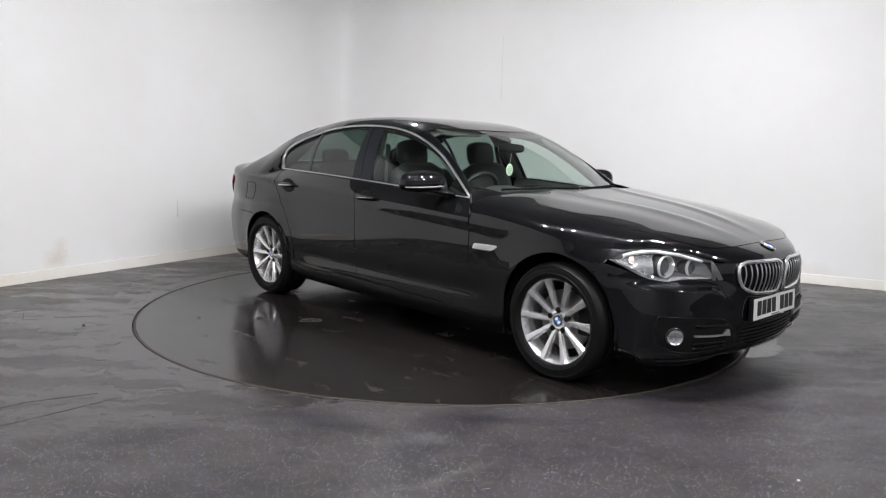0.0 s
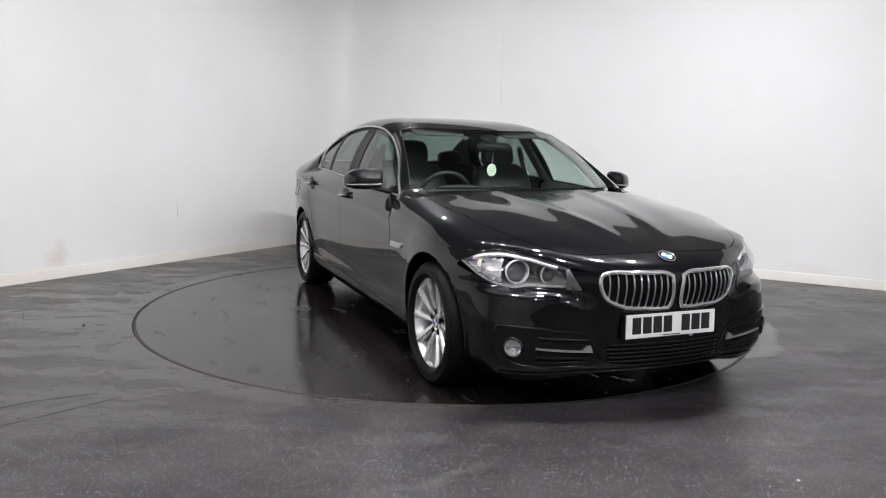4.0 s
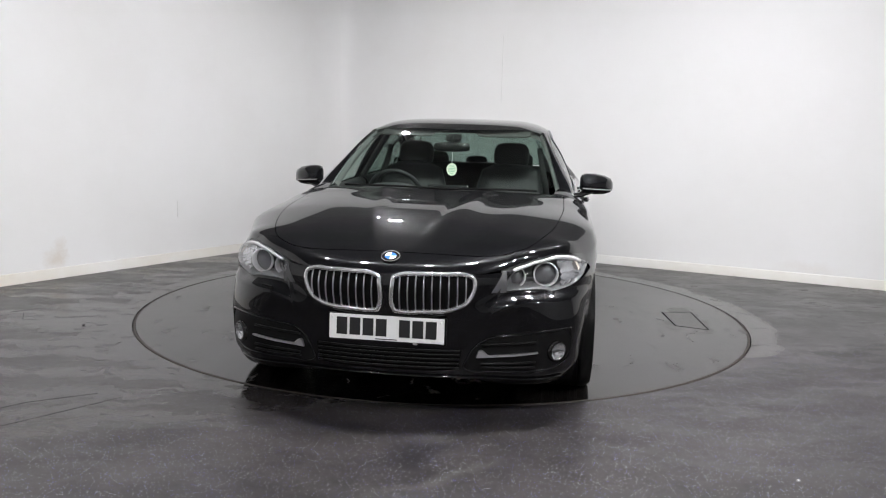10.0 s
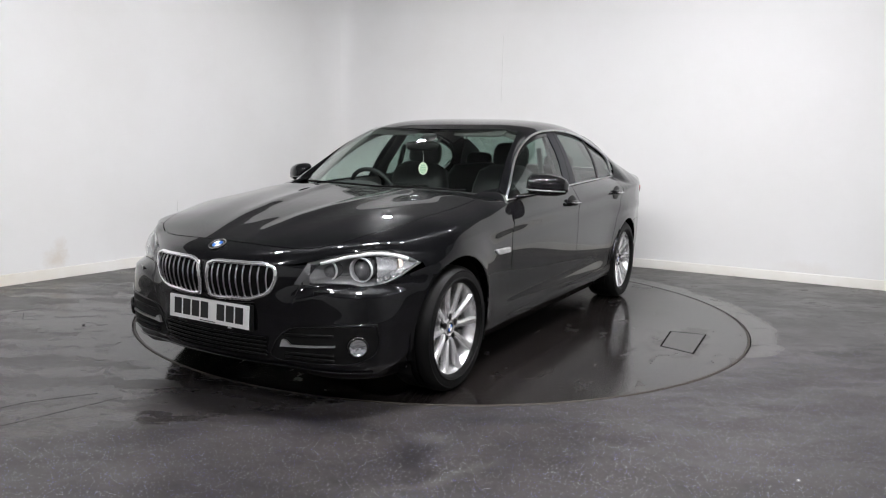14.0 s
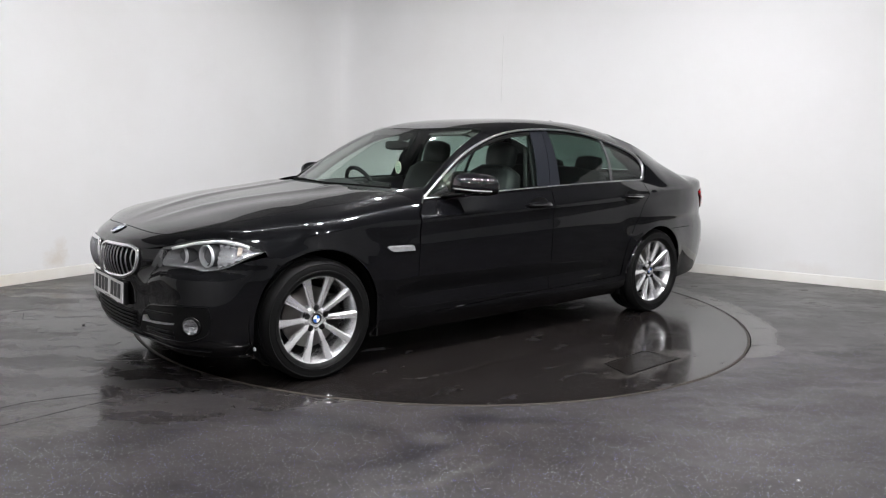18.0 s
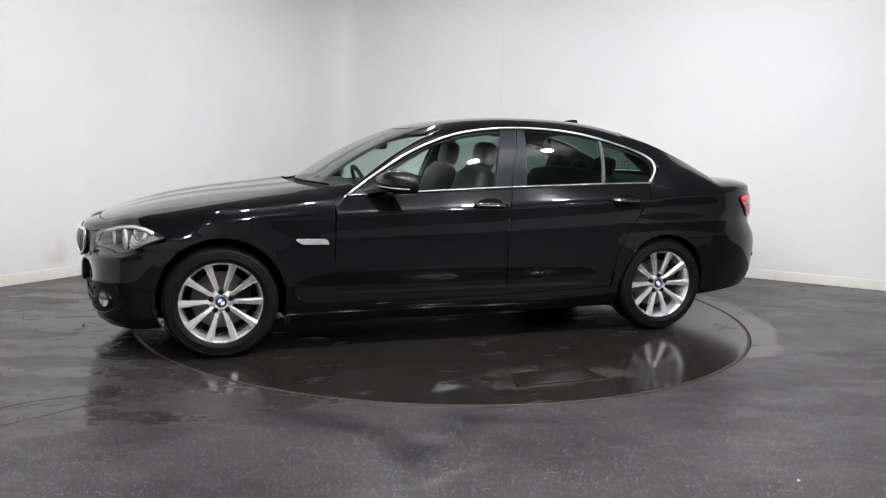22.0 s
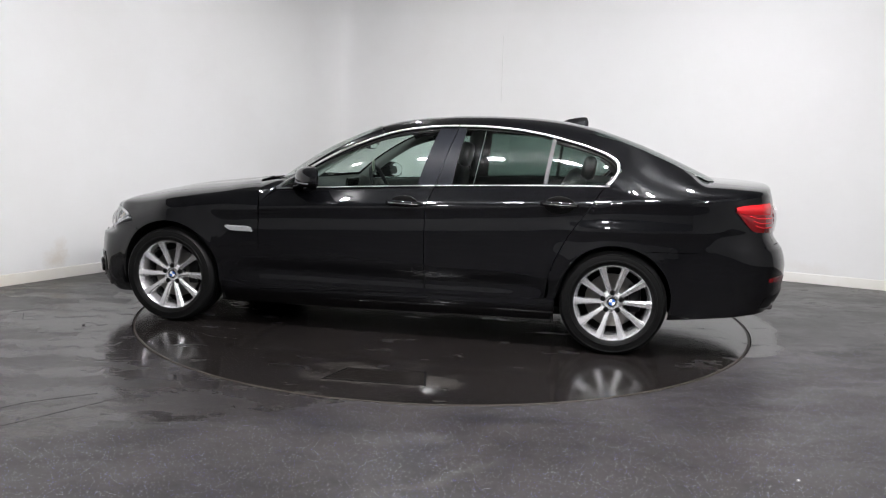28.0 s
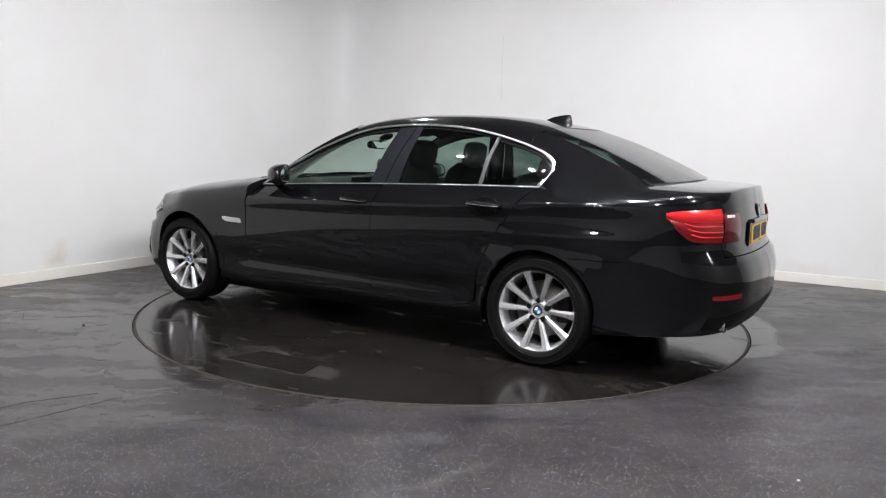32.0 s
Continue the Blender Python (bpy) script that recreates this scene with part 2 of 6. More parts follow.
RED_DARK = principled("deep_red_lens", (0.11, 0.003, 0.006), 0.12, 0, 0.6, 1.0)
RED_BRIGHT = principled("bright_red_lens", (0.62, 0.014, 0.020), 0.15, 0, 0.6, 1.0)
AMBER = principled("amber_reflector", (0.64, 0.55, 0.47), 0.22, 0.3, 0.5)
LAMP_GREY = principled("lamp_bezel_grey", (0.19, 0.19, 0.192), 0.40, 0.1, 0.4)
BEZEL = principled("grey_lamp_bezel", (0.075, 0.075, 0.077), 0.25, 0.0, 0.5)
RING = principled("pale_lamp_ring", (0.68, 0.68, 0.69), 0.32, 0.1, 0.5)
FOG_WHITE = principled("fog_reflector_silver", (0.80, 0.80, 0.81), 0.12, 0.85, 0.5)
CRYSTAL = principled("lamp_facets", (0.84, 0.84, 0.86), 0.09, 0.75, 0.6)
STRIP = principled("bright_satin_strip", (0.62, 0.62, 0.63), 0.28, 0.8, 0.5)
LAMP_DARK = principled("projector_lens", (0.11, 0.11, 0.115), 0.12, 0.1, 0.8)
CREAM = principled("cream_card", (0.72, 0.74, 0.60), 0.6)
GREEN_INK = principled("green_ink", (0.25, 0.45, 0.32), 0.6)
CORD = principled("black_cord", (0.02, 0.02, 0.02), 0.7)
PALE_TRIM = principled("pale_pillar_trim", (0.15, 0.155, 0.15), 0.7)
SCREEN_GLASS = glass("windscreen_glass", (0.80, 0.88, 0.84))
SIDE_GLASS = glass("side_glass", (0.74, 0.85, 0.80))
REAR_GLASS = glass("rear_tinted_glass", (0.29, 0.38, 0.345))
LAMP_GLASS = glass("lamp_cover", (0.93, 0.94, 0.95))


# ---------------------------------------------------------------- mesh helpers
def mesh_of(name, verts, faces, mat, smooth=True):
    me = bpy.data.meshes.new(name)
    me.from_pydata([tuple(v) for v in verts], [], faces)
    me.materials.append(mat)
    if smooth:
        me.polygons.foreach_set("use_smooth", [True] * len(me.polygons))
    me.update()
    return me


def part_mesh(name, me, parent, label=""):
    ob = new(name, me)
    ob.parent = parent
    if label:
        tagged(ob, label)
    return ob


def part(name, bm, material, parent, label="", smooth=False):
    me = bpy.data.meshes.new(name)
    bmesh.ops.recalc_face_normals(bm, faces=bm.faces)
    if smooth:
        for f in bm.faces:
            f.smooth = True
    bm.to_mesh(me)
    bm.free()
    me.materials.append(material)
    return part_mesh(name, me, parent, label)


def smooth_by_angle(me, degrees=35):
    bm = bmesh.new()
    bm.from_mesh(me)
    for f in bm.faces:
        f.smooth = True
    for e in bm.edges:
        if len(e.link_faces) == 2 and e.calc_face_angle(0) > radians(degrees):
            e.smooth = False
    bm.to_mesh(me)
    bm.free()


def thing(name, label, category, group="", kind=""):
    return tagged(new(name), label, category, group, kind)


def box_bm(sx, sy, sz, m=None, bevel=0.0, bm=None):
    bm = bm or bmesh.new()
    r = bmesh.ops.create_cube(bm, size=1.0)
    bmesh.ops.scale(bm, vec=(sx, sy, sz), verts=r["verts"])
    if bevel:
        es = list({e for v in r["verts"] for e in v.link_edges})
        out = bmesh.ops.bevel(bm, geom=es, offset=bevel, segments=2, affect="EDGES", profile=0.6)
        vs = list({v for f in out["faces"] for v in f.verts} | {v for v in r["verts"] if v.is_valid})
    else:
        vs = r["verts"]
    if m is not None:
        bmesh.ops.transform(bm, matrix=m, verts=vs)
    return bm


def lathe(profile, steps=48, axis="y"):
    """Verts and faces of a profile of (radius, along) turned round the axis."""
    verts, faces, n = [], [], len(profile)
    for i in range(steps):
        a = 2 * math.pi * i / steps
        for r, h in profile:
            verts.append((r * math.cos(a), h, r * math.sin(a)) if axis == "y" else (r * math.cos(a), r * math.sin(a), h))
    for i in range(steps):
        j = (i + 1) % steps
        for k in range(n - 1):
            faces.append((i * n + k, i * n + k + 1, j * n + k + 1, j * n + k))
    return verts, faces


def tube(path, radius, sides=8, closed=False, flat=1.0, up=None):
    """A tube along a list of points; flat squeezes it across."""
    pts = [Vector(p) for p in path]
    n = len(pts)
    verts, faces = [], []
    for i, p in enumerate(pts):
        a = pts[(i - 1) % n] if (closed or i) else p
        b = pts[(i + 1) % n] if (closed or i < n - 1) else p
        d = (b - a).normalized()
        ref = Vector(up) if up is not None else (Vector((0, 0, 1)) if abs(d.z) < 0.9 else Vector((1, 0, 0)))
        s = d.cross(ref).normalized()
        q = s.cross(d).normalized()
        r = radius(i / (n - 1)) if callable(radius) else radius
        for k in range(sides):
            t = 2 * math.pi * k / sides
            verts.append(p + s * (r * math.cos(t)) + q * (r * flat * math.sin(t)))
    for i in range(n if closed else n - 1):
        j = (i + 1) % n
        for k in range(sides):
            m = (k + 1) % sides
            faces.append((i * sides + k, i * sides + m, j * sides + m, j * sides + k))
    if not closed:
        faces.append(tuple(range(sides))[::-1])
        faces.append(tuple((n - 1) * sides + k for k in range(sides)))
    return verts, faces


def spline(xs, ys):
    """A smooth curve y(x) through the knots, with no overshoot; flat outside."""
    xs, ys = np.asarray(xs, float), np.asarray(ys, float)
    if xs[0] > xs[-1]:
        xs, ys = xs[::-1], ys[::-1]
    h, d = np.diff(xs), np.diff(ys) / np.diff(xs)
    t = np.zeros(len(xs))
    t[0], t[-1] = d[0], d[-1]
    for i in range(1, len(xs) - 1):
        if d[i - 1] * d[i] > 0:
            w1, w2 = 2 * h[i] + h[i - 1], h[i] + 2 * h[i - 1]
            t[i] = (w1 + w2) / (w1 / d[i - 1] + w2 / d[i])

    def at(x):
        x = min(max(x, xs[0]), xs[-1])
        i = min(max(int(np.searchsorted(xs, x)) - 1, 0), len(xs) - 2)
        s = (x - xs[i]) / h[i]
        return float((1 + 2 * s) * (1 - s) ** 2 * ys[i] + s * (1 - s) ** 2 * h[i] * t[i]
                     + s * s * (3 - 2 * s) * ys[i + 1] + s * s * (s - 1) * h[i] * t[i + 1])
    return at


def curve3(points):
    """A smooth space curve through points; call with 0 to 1 along its length."""
    p = np.asarray(points, float)
    s = np.concatenate([[0], np.cumsum(np.linalg.norm(np.diff(p, axis=0), axis=1))])
    s /= s[-1]
    t = np.gradient(p, s, axis=0)

    def at(u):
        u = min(max(u, 0.0), 1.0)
        i = min(max(int(np.searchsorted(s, u)) - 1, 0), len(s) - 2)
        h = s[i + 1] - s[i]
        q = (u - s[i]) / h
        return ((1 + 2 * q) * (1 - q) ** 2 * p[i] + q * (1 - q) ** 2 * h * t[i]
                + q * q * (3 - 2 * q) * p[i + 1] + q * q * (q - 1) * h * t[i + 1])
    return at


def grid_faces(nu, nv, start=0):
    return [(start + i * nv + j, start + (i + 1) * nv + j, start + (i + 1) * nv + j + 1, start + i * nv + j + 1)
            for i in range(nu - 1) for j in range(nv - 1)]


def shell(name, grids, mat, parent, label="", thick=0.012, mirror=False, outward=None):
    """Grids of points as one smooth panel with an inner skin and closed edges. outward: a point or axis test for its normals."""
    verts, faces = [], []
    for g in grids:
        nu, nv = len(g), len(g[0])
        faces += grid_faces(nu, nv, len(verts))
        verts += [tuple(p) for row in g for p in row]
    if mirror:
        verts = [(x, -y, z) for x, y, z in verts]
    bm = bmesh.new()
    vs = [bm.verts.new(v) for v in verts]
    for f in faces:
        q = [vs[i] for i in f]
        try:
            bm.faces.new(q)
        except ValueError:
            pass
    bmesh.ops.remove_doubles(bm, verts=bm.verts, dist=0.0006)
    bmesh.ops.dissolve_degenerate(bm, edges=bm.edges, dist=0.0002)
    bmesh.ops.recalc_face_normals(bm, faces=bm.faces)
    total = 0.0
    for f in bm.faces:
        c = f.calc_center_median()
        ref = Vector((0, 0, 0))
        if outward is None:
            core = Vector((max(min(c.x, 1.9), -2.1), 0, 0.62))
            ref = c - core
        else:
            ref = Vector(outward)
            if mirror:
                ref.y = -ref.y
        total += f.normal.dot(ref.normalized()) * f.calc_area()
    if total < 0:
        bmesh.ops.reverse_faces(bm, faces=bm.faces)
    bm.normal_update()
    if thick:
        outer = list(bm.faces)
        inner = {v: bm.verts.new(v.co - v.normal * thick) for v in list(bm.verts)}
        rim = [e for e in bm.edges if len(e.link_faces) == 1]
        for f in outer:
            bm.faces.new([inner[v] for v in reversed(f.verts)])
        for e in rim:
            a, b = e.verts
            f = e.link_faces[0]
            loop = [l for l in f.loops if l.edge == e][0]
            a, b = loop.vert, loop.link_loop_next.vert
            bm.faces.new((b, a, inner[a], inner[b]))
            e.smooth = False
    for f in bm.faces:
        f.smooth = True
    me = bpy.data.meshes.new(name)
    bm.to_mesh(me)
    bm.free()
    me.materials.append(mat)
    return part_mesh(name, me, parent, label)


# ---------------------------------------------------------------- room
CORNER = Vector((-1.411, 4.030, 0))
ALONG_LEFT = Vector((-0.516, -0.856, 0)).normalized()
ALONG_RIGHT = Vector((0.893, -0.450, 0)).normalized()
LEFT_LENGTH, RIGHT_LENGTH = 10.5, 11.5


def wall_slab(name, a, b, height, mat, inside, thick=0.12, label=""):
    """An upright slab from a to b; its inner face runs through a and b."""
    d = (b - a).normalized()
    n = Vector((-d.y, d.x, 0))
    if n.dot(inside - a) > 0:
        n = -n
    n *= thick
    base = [a, b, b + n, a + n]
    verts = [(p.x, p.y, -0.05) for p in base] + [(p.x, p.y, height) for p in base]
    faces = [(0, 1, 5, 4), (1, 2, 6, 5), (2, 3, 7, 6), (3, 0, 4, 7), (4, 5, 6, 7), (3, 2, 1, 0)]
    ob = new(name, mesh_of(name, verts, faces, mat, False))
    bm = bmesh.new()
    bm.from_mesh(ob.data)
    bmesh.ops.recalc_face_normals(bm, faces=bm.faces)
    bm.to_mesh(ob.data)
    bm.free()
    return tagged(ob, label, "wall", kind="structure")


def swept(name, path, profile, mat, parent=None):
    """A profile of (out, up) swept along a level path; out points to the left of the way."""
    n, m = len(path), len(profile)
    verts = []
    for i, p in enumerate(path):
        d = (path[min(i + 1, n - 1)] - path[max(i - 1, 0)]).normalized()
        s = Vector((-d.y, d.x, 0))
        verts += [tuple(p + s * o + Vector((0, 0, h))) for o, h in profile]
    faces = [(i * m + k, i * m + (k + 1) % m, (i + 1) * m + (k + 1) % m, (i + 1) * m + k) for i in range(n - 1) for k in range(m)]
    faces += [tuple(range(m)), tuple((n - 1) * m + k for k in reversed(range(m)))]
    me = mesh_of(name, verts, faces, mat, False)
    bm = bmesh.new()
    bm.from_mesh(me)
    bmesh.ops.recalc_face_normals(bm, faces=bm.faces)
    bm.to_mesh(me)
    bm.free()
    ob = new(name, me)
    if parent:
        ob.parent = parent
    return ob


def build_room():
    far_left = CORNER + ALONG_LEFT * LEFT_LENGTH
    far_right = CORNER + ALONG_RIGHT * RIGHT_LENGTH
    rear = CORNER + ALONG_LEFT * LEFT_LENGTH + ALONG_RIGHT * RIGHT_LENGTH
    mid = (CORNER + rear) / 2
    # the two white walls meet in a rounded corner
    r = 0.55
    pts = [CORNER + ALONG_LEFT * LEFT_LENGTH]
    a, b = CORNER + ALONG_LEFT * r, CORNER + ALONG_RIGHT * r
    for i in range(13):
        t = i / 12
        pts.append(a * (1 - t) ** 2 + CORNER * 2 * t * (1 - t) + b * t * t)
    pts.append(CORNER + ALONG_RIGHT * RIGHT_LENGTH)
    h = CEILING
    left = swept("wall_left", pts[:8], [(0, -0.05), (0.12, -0.05), (0.12, h), (0, h)], WALL_MAT)
    right = swept("wall_right", pts[7:], [(0, -0.05), (0.12, -0.05), (0.12, h), (0, h)], WALL_MAT)
    for w in (left, right):
        smooth_by_angle(w.data, 20)
        tagged(w, "smooth white painted studio wall with faint scuffs", "wall", kind="structure")
    wall_slab("wall_rear_left", far_left, rear, h, DARK_WALL, mid, label="grey painted wall behind the camera")
    wall_slab("wall_rear_right", far_right, rear, h, DARK_WALL, mid, label="grey painted wall behind the camera")
    # skirting with a rounded top edge
    prof = [(-0.002, 0.0), (-0.016, 0.0), (-0.016, 0.082), (-0.012, 0.092), (-0.002, 0.094)]
    for nm, pp in (("baseboard_left", pts[:8]), ("baseboard_right", pts[7:])):
        s = swept(nm, pp, prof, SKIRT_MAT)
        smooth_by_angle(s.data, 30)
        tagged(s, "white painted skirting board, dirty along the floor", "skirting", kind="structure")
    # upright board joints on the walls
    for k, (way, dist) in enumerate(((ALONG_LEFT, 5.28), (ALONG_RIGHT, 2.27), (ALONG_LEFT, 2.55))):
        p = CORNER + way * dist
        n = Vector((-way.y, way.x, 0))
        if n.dot(mid - CORNER) < 0:
            n = -n
        z0, z1 = ((0.1, h), (1.75, 2.5), (0.45, 0.62))[k]
        bm = box_bm(0.0035, 0.0035, z1 - z0, Matrix.Translation(p + n * 0.001 + Vector((0, 0, (z0 + z1) / 2))) @ Matrix.Rotation(math.atan2(way.y, way.x), 4, "Z"))
        part("board_joint", bm, wall_paint("joint_filler", (0.62, 0.62, 0.61), (0.6, 0.6, 0.58)), (left, right, left)[k])
    # floor sheet with a round opening for the turntable
    verts, faces = [], []
    n = 144
    for i in range(n):
        a = 2 * math.pi * i / n
        c, s = math.cos(a), math.sin(a)
        for rad in (TABLE_R + 0.012, 3.2, 16.0):
            verts.append((rad * c, rad * s, 0.0))
        verts.append(((TABLE_R + 0.012) * c, (TABLE_R + 0.012) * s, -0.06))
    for i in range(n):
        j = (i + 1) % n
        for k in range(2):
            faces.append((i * 4 + k, i * 4 + k + 1, j * 4 + k + 1, j * 4 + k))
        faces.append((i * 4 + 3, i * 4, j * 4, j * 4 + 3))
    floor = tagged(new("floor", mesh_of("floor", verts, faces, FLOOR_MAT, False)), "dark grey speckled vinyl floor with wet patches", "floor", kind="structure")
    # pit below the gap
    v, f = lathe([(0.0, -0.06), (TABLE_R + 0.2, -0.06)], 96, "z")
    part_mesh("pit_floor", mesh_of("pit_floor", v, f, DEEP, False), floor)
    # ceiling
    lo = [CORNER - (ALONG_LEFT + ALONG_RIGHT) * 0.4, far_left + ALONG_LEFT * 0.4 - ALONG_RIGHT * 0.4,
          rear + (ALONG_LEFT + ALONG_RIGHT) * 0.4, far_right + ALONG_RIGHT * 0.4 - ALONG_LEFT * 0.4]
    verts = [(p.x, p.y, h) for p in lo] + [(p.x, p.y, h + 0.1) for p in lo]
    ceiling = new("ceiling", mesh_of("ceiling", verts, [(0, 1, 2, 3), (4, 7, 6, 5), (0, 4, 5, 1), (1, 5, 6, 2), (2, 6, 7, 3), (3, 7, 4, 0)], CEIL_MAT, False))
    tagged(ceiling, "dark grey painted ceiling", "ceiling", kind="structure")


def build_lights():
    glow = bpy.data.materials.new("panel_glow")
    glow.use_nodes = True
    glow.node_tree.nodes.clear()
    e = glow.node_tree.nodes.new("ShaderNodeEmission")
    e.inputs[0].default_value = (1.0, 0.99, 1.01, 1)
    e.inputs[1].default_value = PANEL_GLOW
    o = glow.node_tree.nodes.new("ShaderNodeOutputMaterial")
    glow.node_tree.links.new(e.outputs[0], o.inputs[0])
    first = None
    for x, y, power, drop in PANELS:
        size = math.sqrt(power)
        m = Matrix.Translation((x, y, CEILING - 0.05 * size * drop)) @ Matrix.Rotation(math.atan2(y, x) + math.pi / 2, 4, "Z") @ Matrix.Diagonal((size, size, size * drop, 1))
        if first is None:
            first = thing("ceiling_light", "square opal ceiling light glowing white", "ceiling light", "ceiling lights")
            part("housing", box_bm(0.14, 0.14, 0.04, Matrix.Translation((0, 0, 0.030)), 0.006), WHITE_ENAMEL, first)
            part("diffuser", box_bm(0.122, 0.122, 0.055, Matrix.Translation((0, 0, -0.0185)), 0.012), glow, first, "glowing opal diffuser")
            first.matrix_basis = m
        else:
            copy_thing(first, m)


TABLE_R = 2.238


def lerp2(a, b, t):
    return a + (b - a) * t


def build_turntable():
    base = thing("turntable", "round flush turntable covered in wet dark speckled vinyl", "turntable")
    v, f = lathe([(0.0, 0.0), (1.2, 0.0), (TABLE_R - 0.012, 0.0), (TABLE_R - 0.008, -0.004), (TABLE_R - 0.008, -0.05)], 144, "z")
    part_mesh("deck", mesh_of("deck", v, f, TABLE_MAT, False), base)
    v, f = lathe([(TABLE_R - 0.008, 0.0012), (TABLE_R + 0.002, 0.0008), (TABLE_R + 0.004, -0.002), (TABLE_R + 0.004, -0.04)], 144, "z")
    # access hatch
    hatch = [(0.268, 1.966), (-0.300, 1.940), (-0.250, 1.700), (0.200, 1.738)]
    pts = []
    for (xa, ya), (xb, yb) in zip(hatch, hatch[1:] + hatch[:1]):
        pts += [(lerp2(xa, xb, k / 8), lerp2(ya, yb, k / 8), 0.0006) for k in range(8)]
    cx, cy = sum(q[0] for q in pts) / len(pts), sum(q[1] for q in pts) / len(pts)
    n = len(pts)
    ring = pts + [(cx + (x - cx) * 0.955, cy + (y - cy) * 0.90, 0.0006) for x, y, z in pts]
    part_mesh("hatch_joint", mesh_of("hatch_joint", ring, [(k, (k + 1) % n, n + (k + 1) % n, n + k) for k in range(n)], DEEP, False), base, "dark joint round an access hatch")
    inner = [(cx + (x - cx) * 0.953, cy + (y - cy) * 0.895, z) for x, y in [(q[0], q[1]) for q in pts] for z in (0.0012,)]
    part_mesh("hatch_plate", mesh_of("hatch_plate", inner, [tuple(range(n))[::-1]], HATCH_MAT, False), base, "dark hatch plate")
    part_mesh("rim_strip", mesh_of("rim_strip", v, f, RIM_STEEL, False), base, "thin worn metal edge strip")
    return base


build_room()
build_lights()
TURNTABLE = build_turntable()


def build_floor_marks():
    """Weld seams in the vinyl and a scrap on the floor."""
    seam = principled("seam_dirt", (0.006, 0.006, 0.006), 0.8)
    floor = bpy.data.objects["floor"]
    for a, b, w in (((-3.06, -0.565), (-2.917, -0.419), 0.004), ((-2.10, -2.53), (-1.958, -2.353), 0.0035), ((-1.958, -2.353), (-1.687, -2.20), 0.0015),
                    ((-2.95, -0.60), (-2.865, -0.767), 0.004), ((-1.90, -2.65), (-1.55, -2.25), 0.0018)):
        a, b = Vector((*a, 0.001)), Vector((*b, 0.001))
        m = Matrix.Translation((a + b) / 2) @ Matrix.Rotation(math.atan2(b.y - a.y, b.x - a.x), 4, "Z")
        part("floor_seam", box_bm((b - a).length, w, 0.0012, m), seam, floor)
    s = thing("paper_scrap", "tiny white paper scrap lying on the floor", "litter")
    s.matrix_basis = Matrix.Translation((1.403, -2.982, 0))
    part("scrap", box_bm(0.014, 0.010, 0.004, Matrix.Translation((0, 0, 0.0022)) @ Matrix.Rotation(0.5, 4, "Z"), 0.0015), PLATE_WHITE, s)
    g = thing("grit", "small dark lump of dirt on the floor", "litter")
    g.matrix_basis = Matrix.Translation((-2.387, -0.891, 0))
    bm = bmesh.new()
    bmesh.ops.create_icosphere(bm, subdivisions=2, radius=0.009)
    for v in bm.verts:
        v.co *= 0.8 + 0.4 * random.random()
        v.co.z = v.co.z * 0.6 + 0.004
    part("lump", bm, seam, g)


build_floor_marks()


# ---------------------------------------------------------------- saloon car
# Car space: x to the front, y to the left, z up, origin on the ground midway between the axles.
OX, OY = 0.2256, 0.1208      # the car's origin on the turntable
AXLE, HUB_Z, ARCH_F, ARCH_R = 1.484, 0.332, 0.370, 0.350

CAR = thing("car", "black four-door saloon car, clean and glossy, parked on the turntable", "car")
SHIFT = Vector((OX, OY, 0))

# half outline in plan at mid height, nose to tail
PLAN_X = [2.30, 2.288, 2.248, 2.178, 2.078, 1.94, 1.77, 1.61, 1.45, 1.1, 0.6, 0.0, -0.8, -1.484, -1.8, -2.1, -2.3, -2.44, -2.53, -2.575, -2.59]
PLAN_Y = [0.0, 0.20, 0.40, 0.58, 0.735, 0.842, 0.895, 0.918, 0.928, 0.930, 0.925, 0.926, 0.932, 0.939, 0.926, 0.882, 0.818, 0.725, 0.57, 0.33, 0.0]
_steps = np.concatenate([[0], np.cumsum(np.hypot(np.diff(PLAN_X), np.diff(PLAN_Y)))])
ULEN = float(_steps[-1])
_cx = curve3([(x, y, 0) for x, y in zip(PLAN_X, PLAN_Y)])

nose_x = spline([0.15, 0.19, 0.25, 0.32, 0.45, 0.55, 0.64, 0.69, 0.73], [2.165, 2.212, 2.245, 2.254, 2.257, 2.280, 2.29, 2.28, 2.25])
tail_x = spline([0.18, 0.24, 0.32, 0.42, 0.55, 0.66, 0.70, 0.76, 0.85, 0.94, 0.99], [-2.40, -2.47, -2.54, -2.58, -2.59, -2.565, -2.535, -2.50, -2.50, -2.485, -2.475])
crease_z = spline([-2.4, -1.58, -1.32, -0.91, 0.0, 0.52, 1.0, 1.48, 1.75, 1.9], [0.975, 0.962, 0.940, 0.917, 0.870, 0.852, 0.828, 0.79, 0.745, 0.70])
wide = spline([0.15, 0.2, 0.26, 0.31, 0.40, 0.55, 0.7, 0.85, 1.0], [0.83, 0.868, 0.904, 0.908, 0.914, 0.923, 0.928, 0.932, 0.934])
belt_z = spline([-1.5, -1.42, -1.04, -0.35, 0.2, 0.73, 0.9], [1.03, 1.028, 1.020, 0.996, 0.970, 0.940, 0.93])
belt_y = spline([-1.5, -1.42, -1.04, -0.35, 0.2, 0.73], [0.795, 0.80, 0.82, 0.842, 0.846, 0.822])
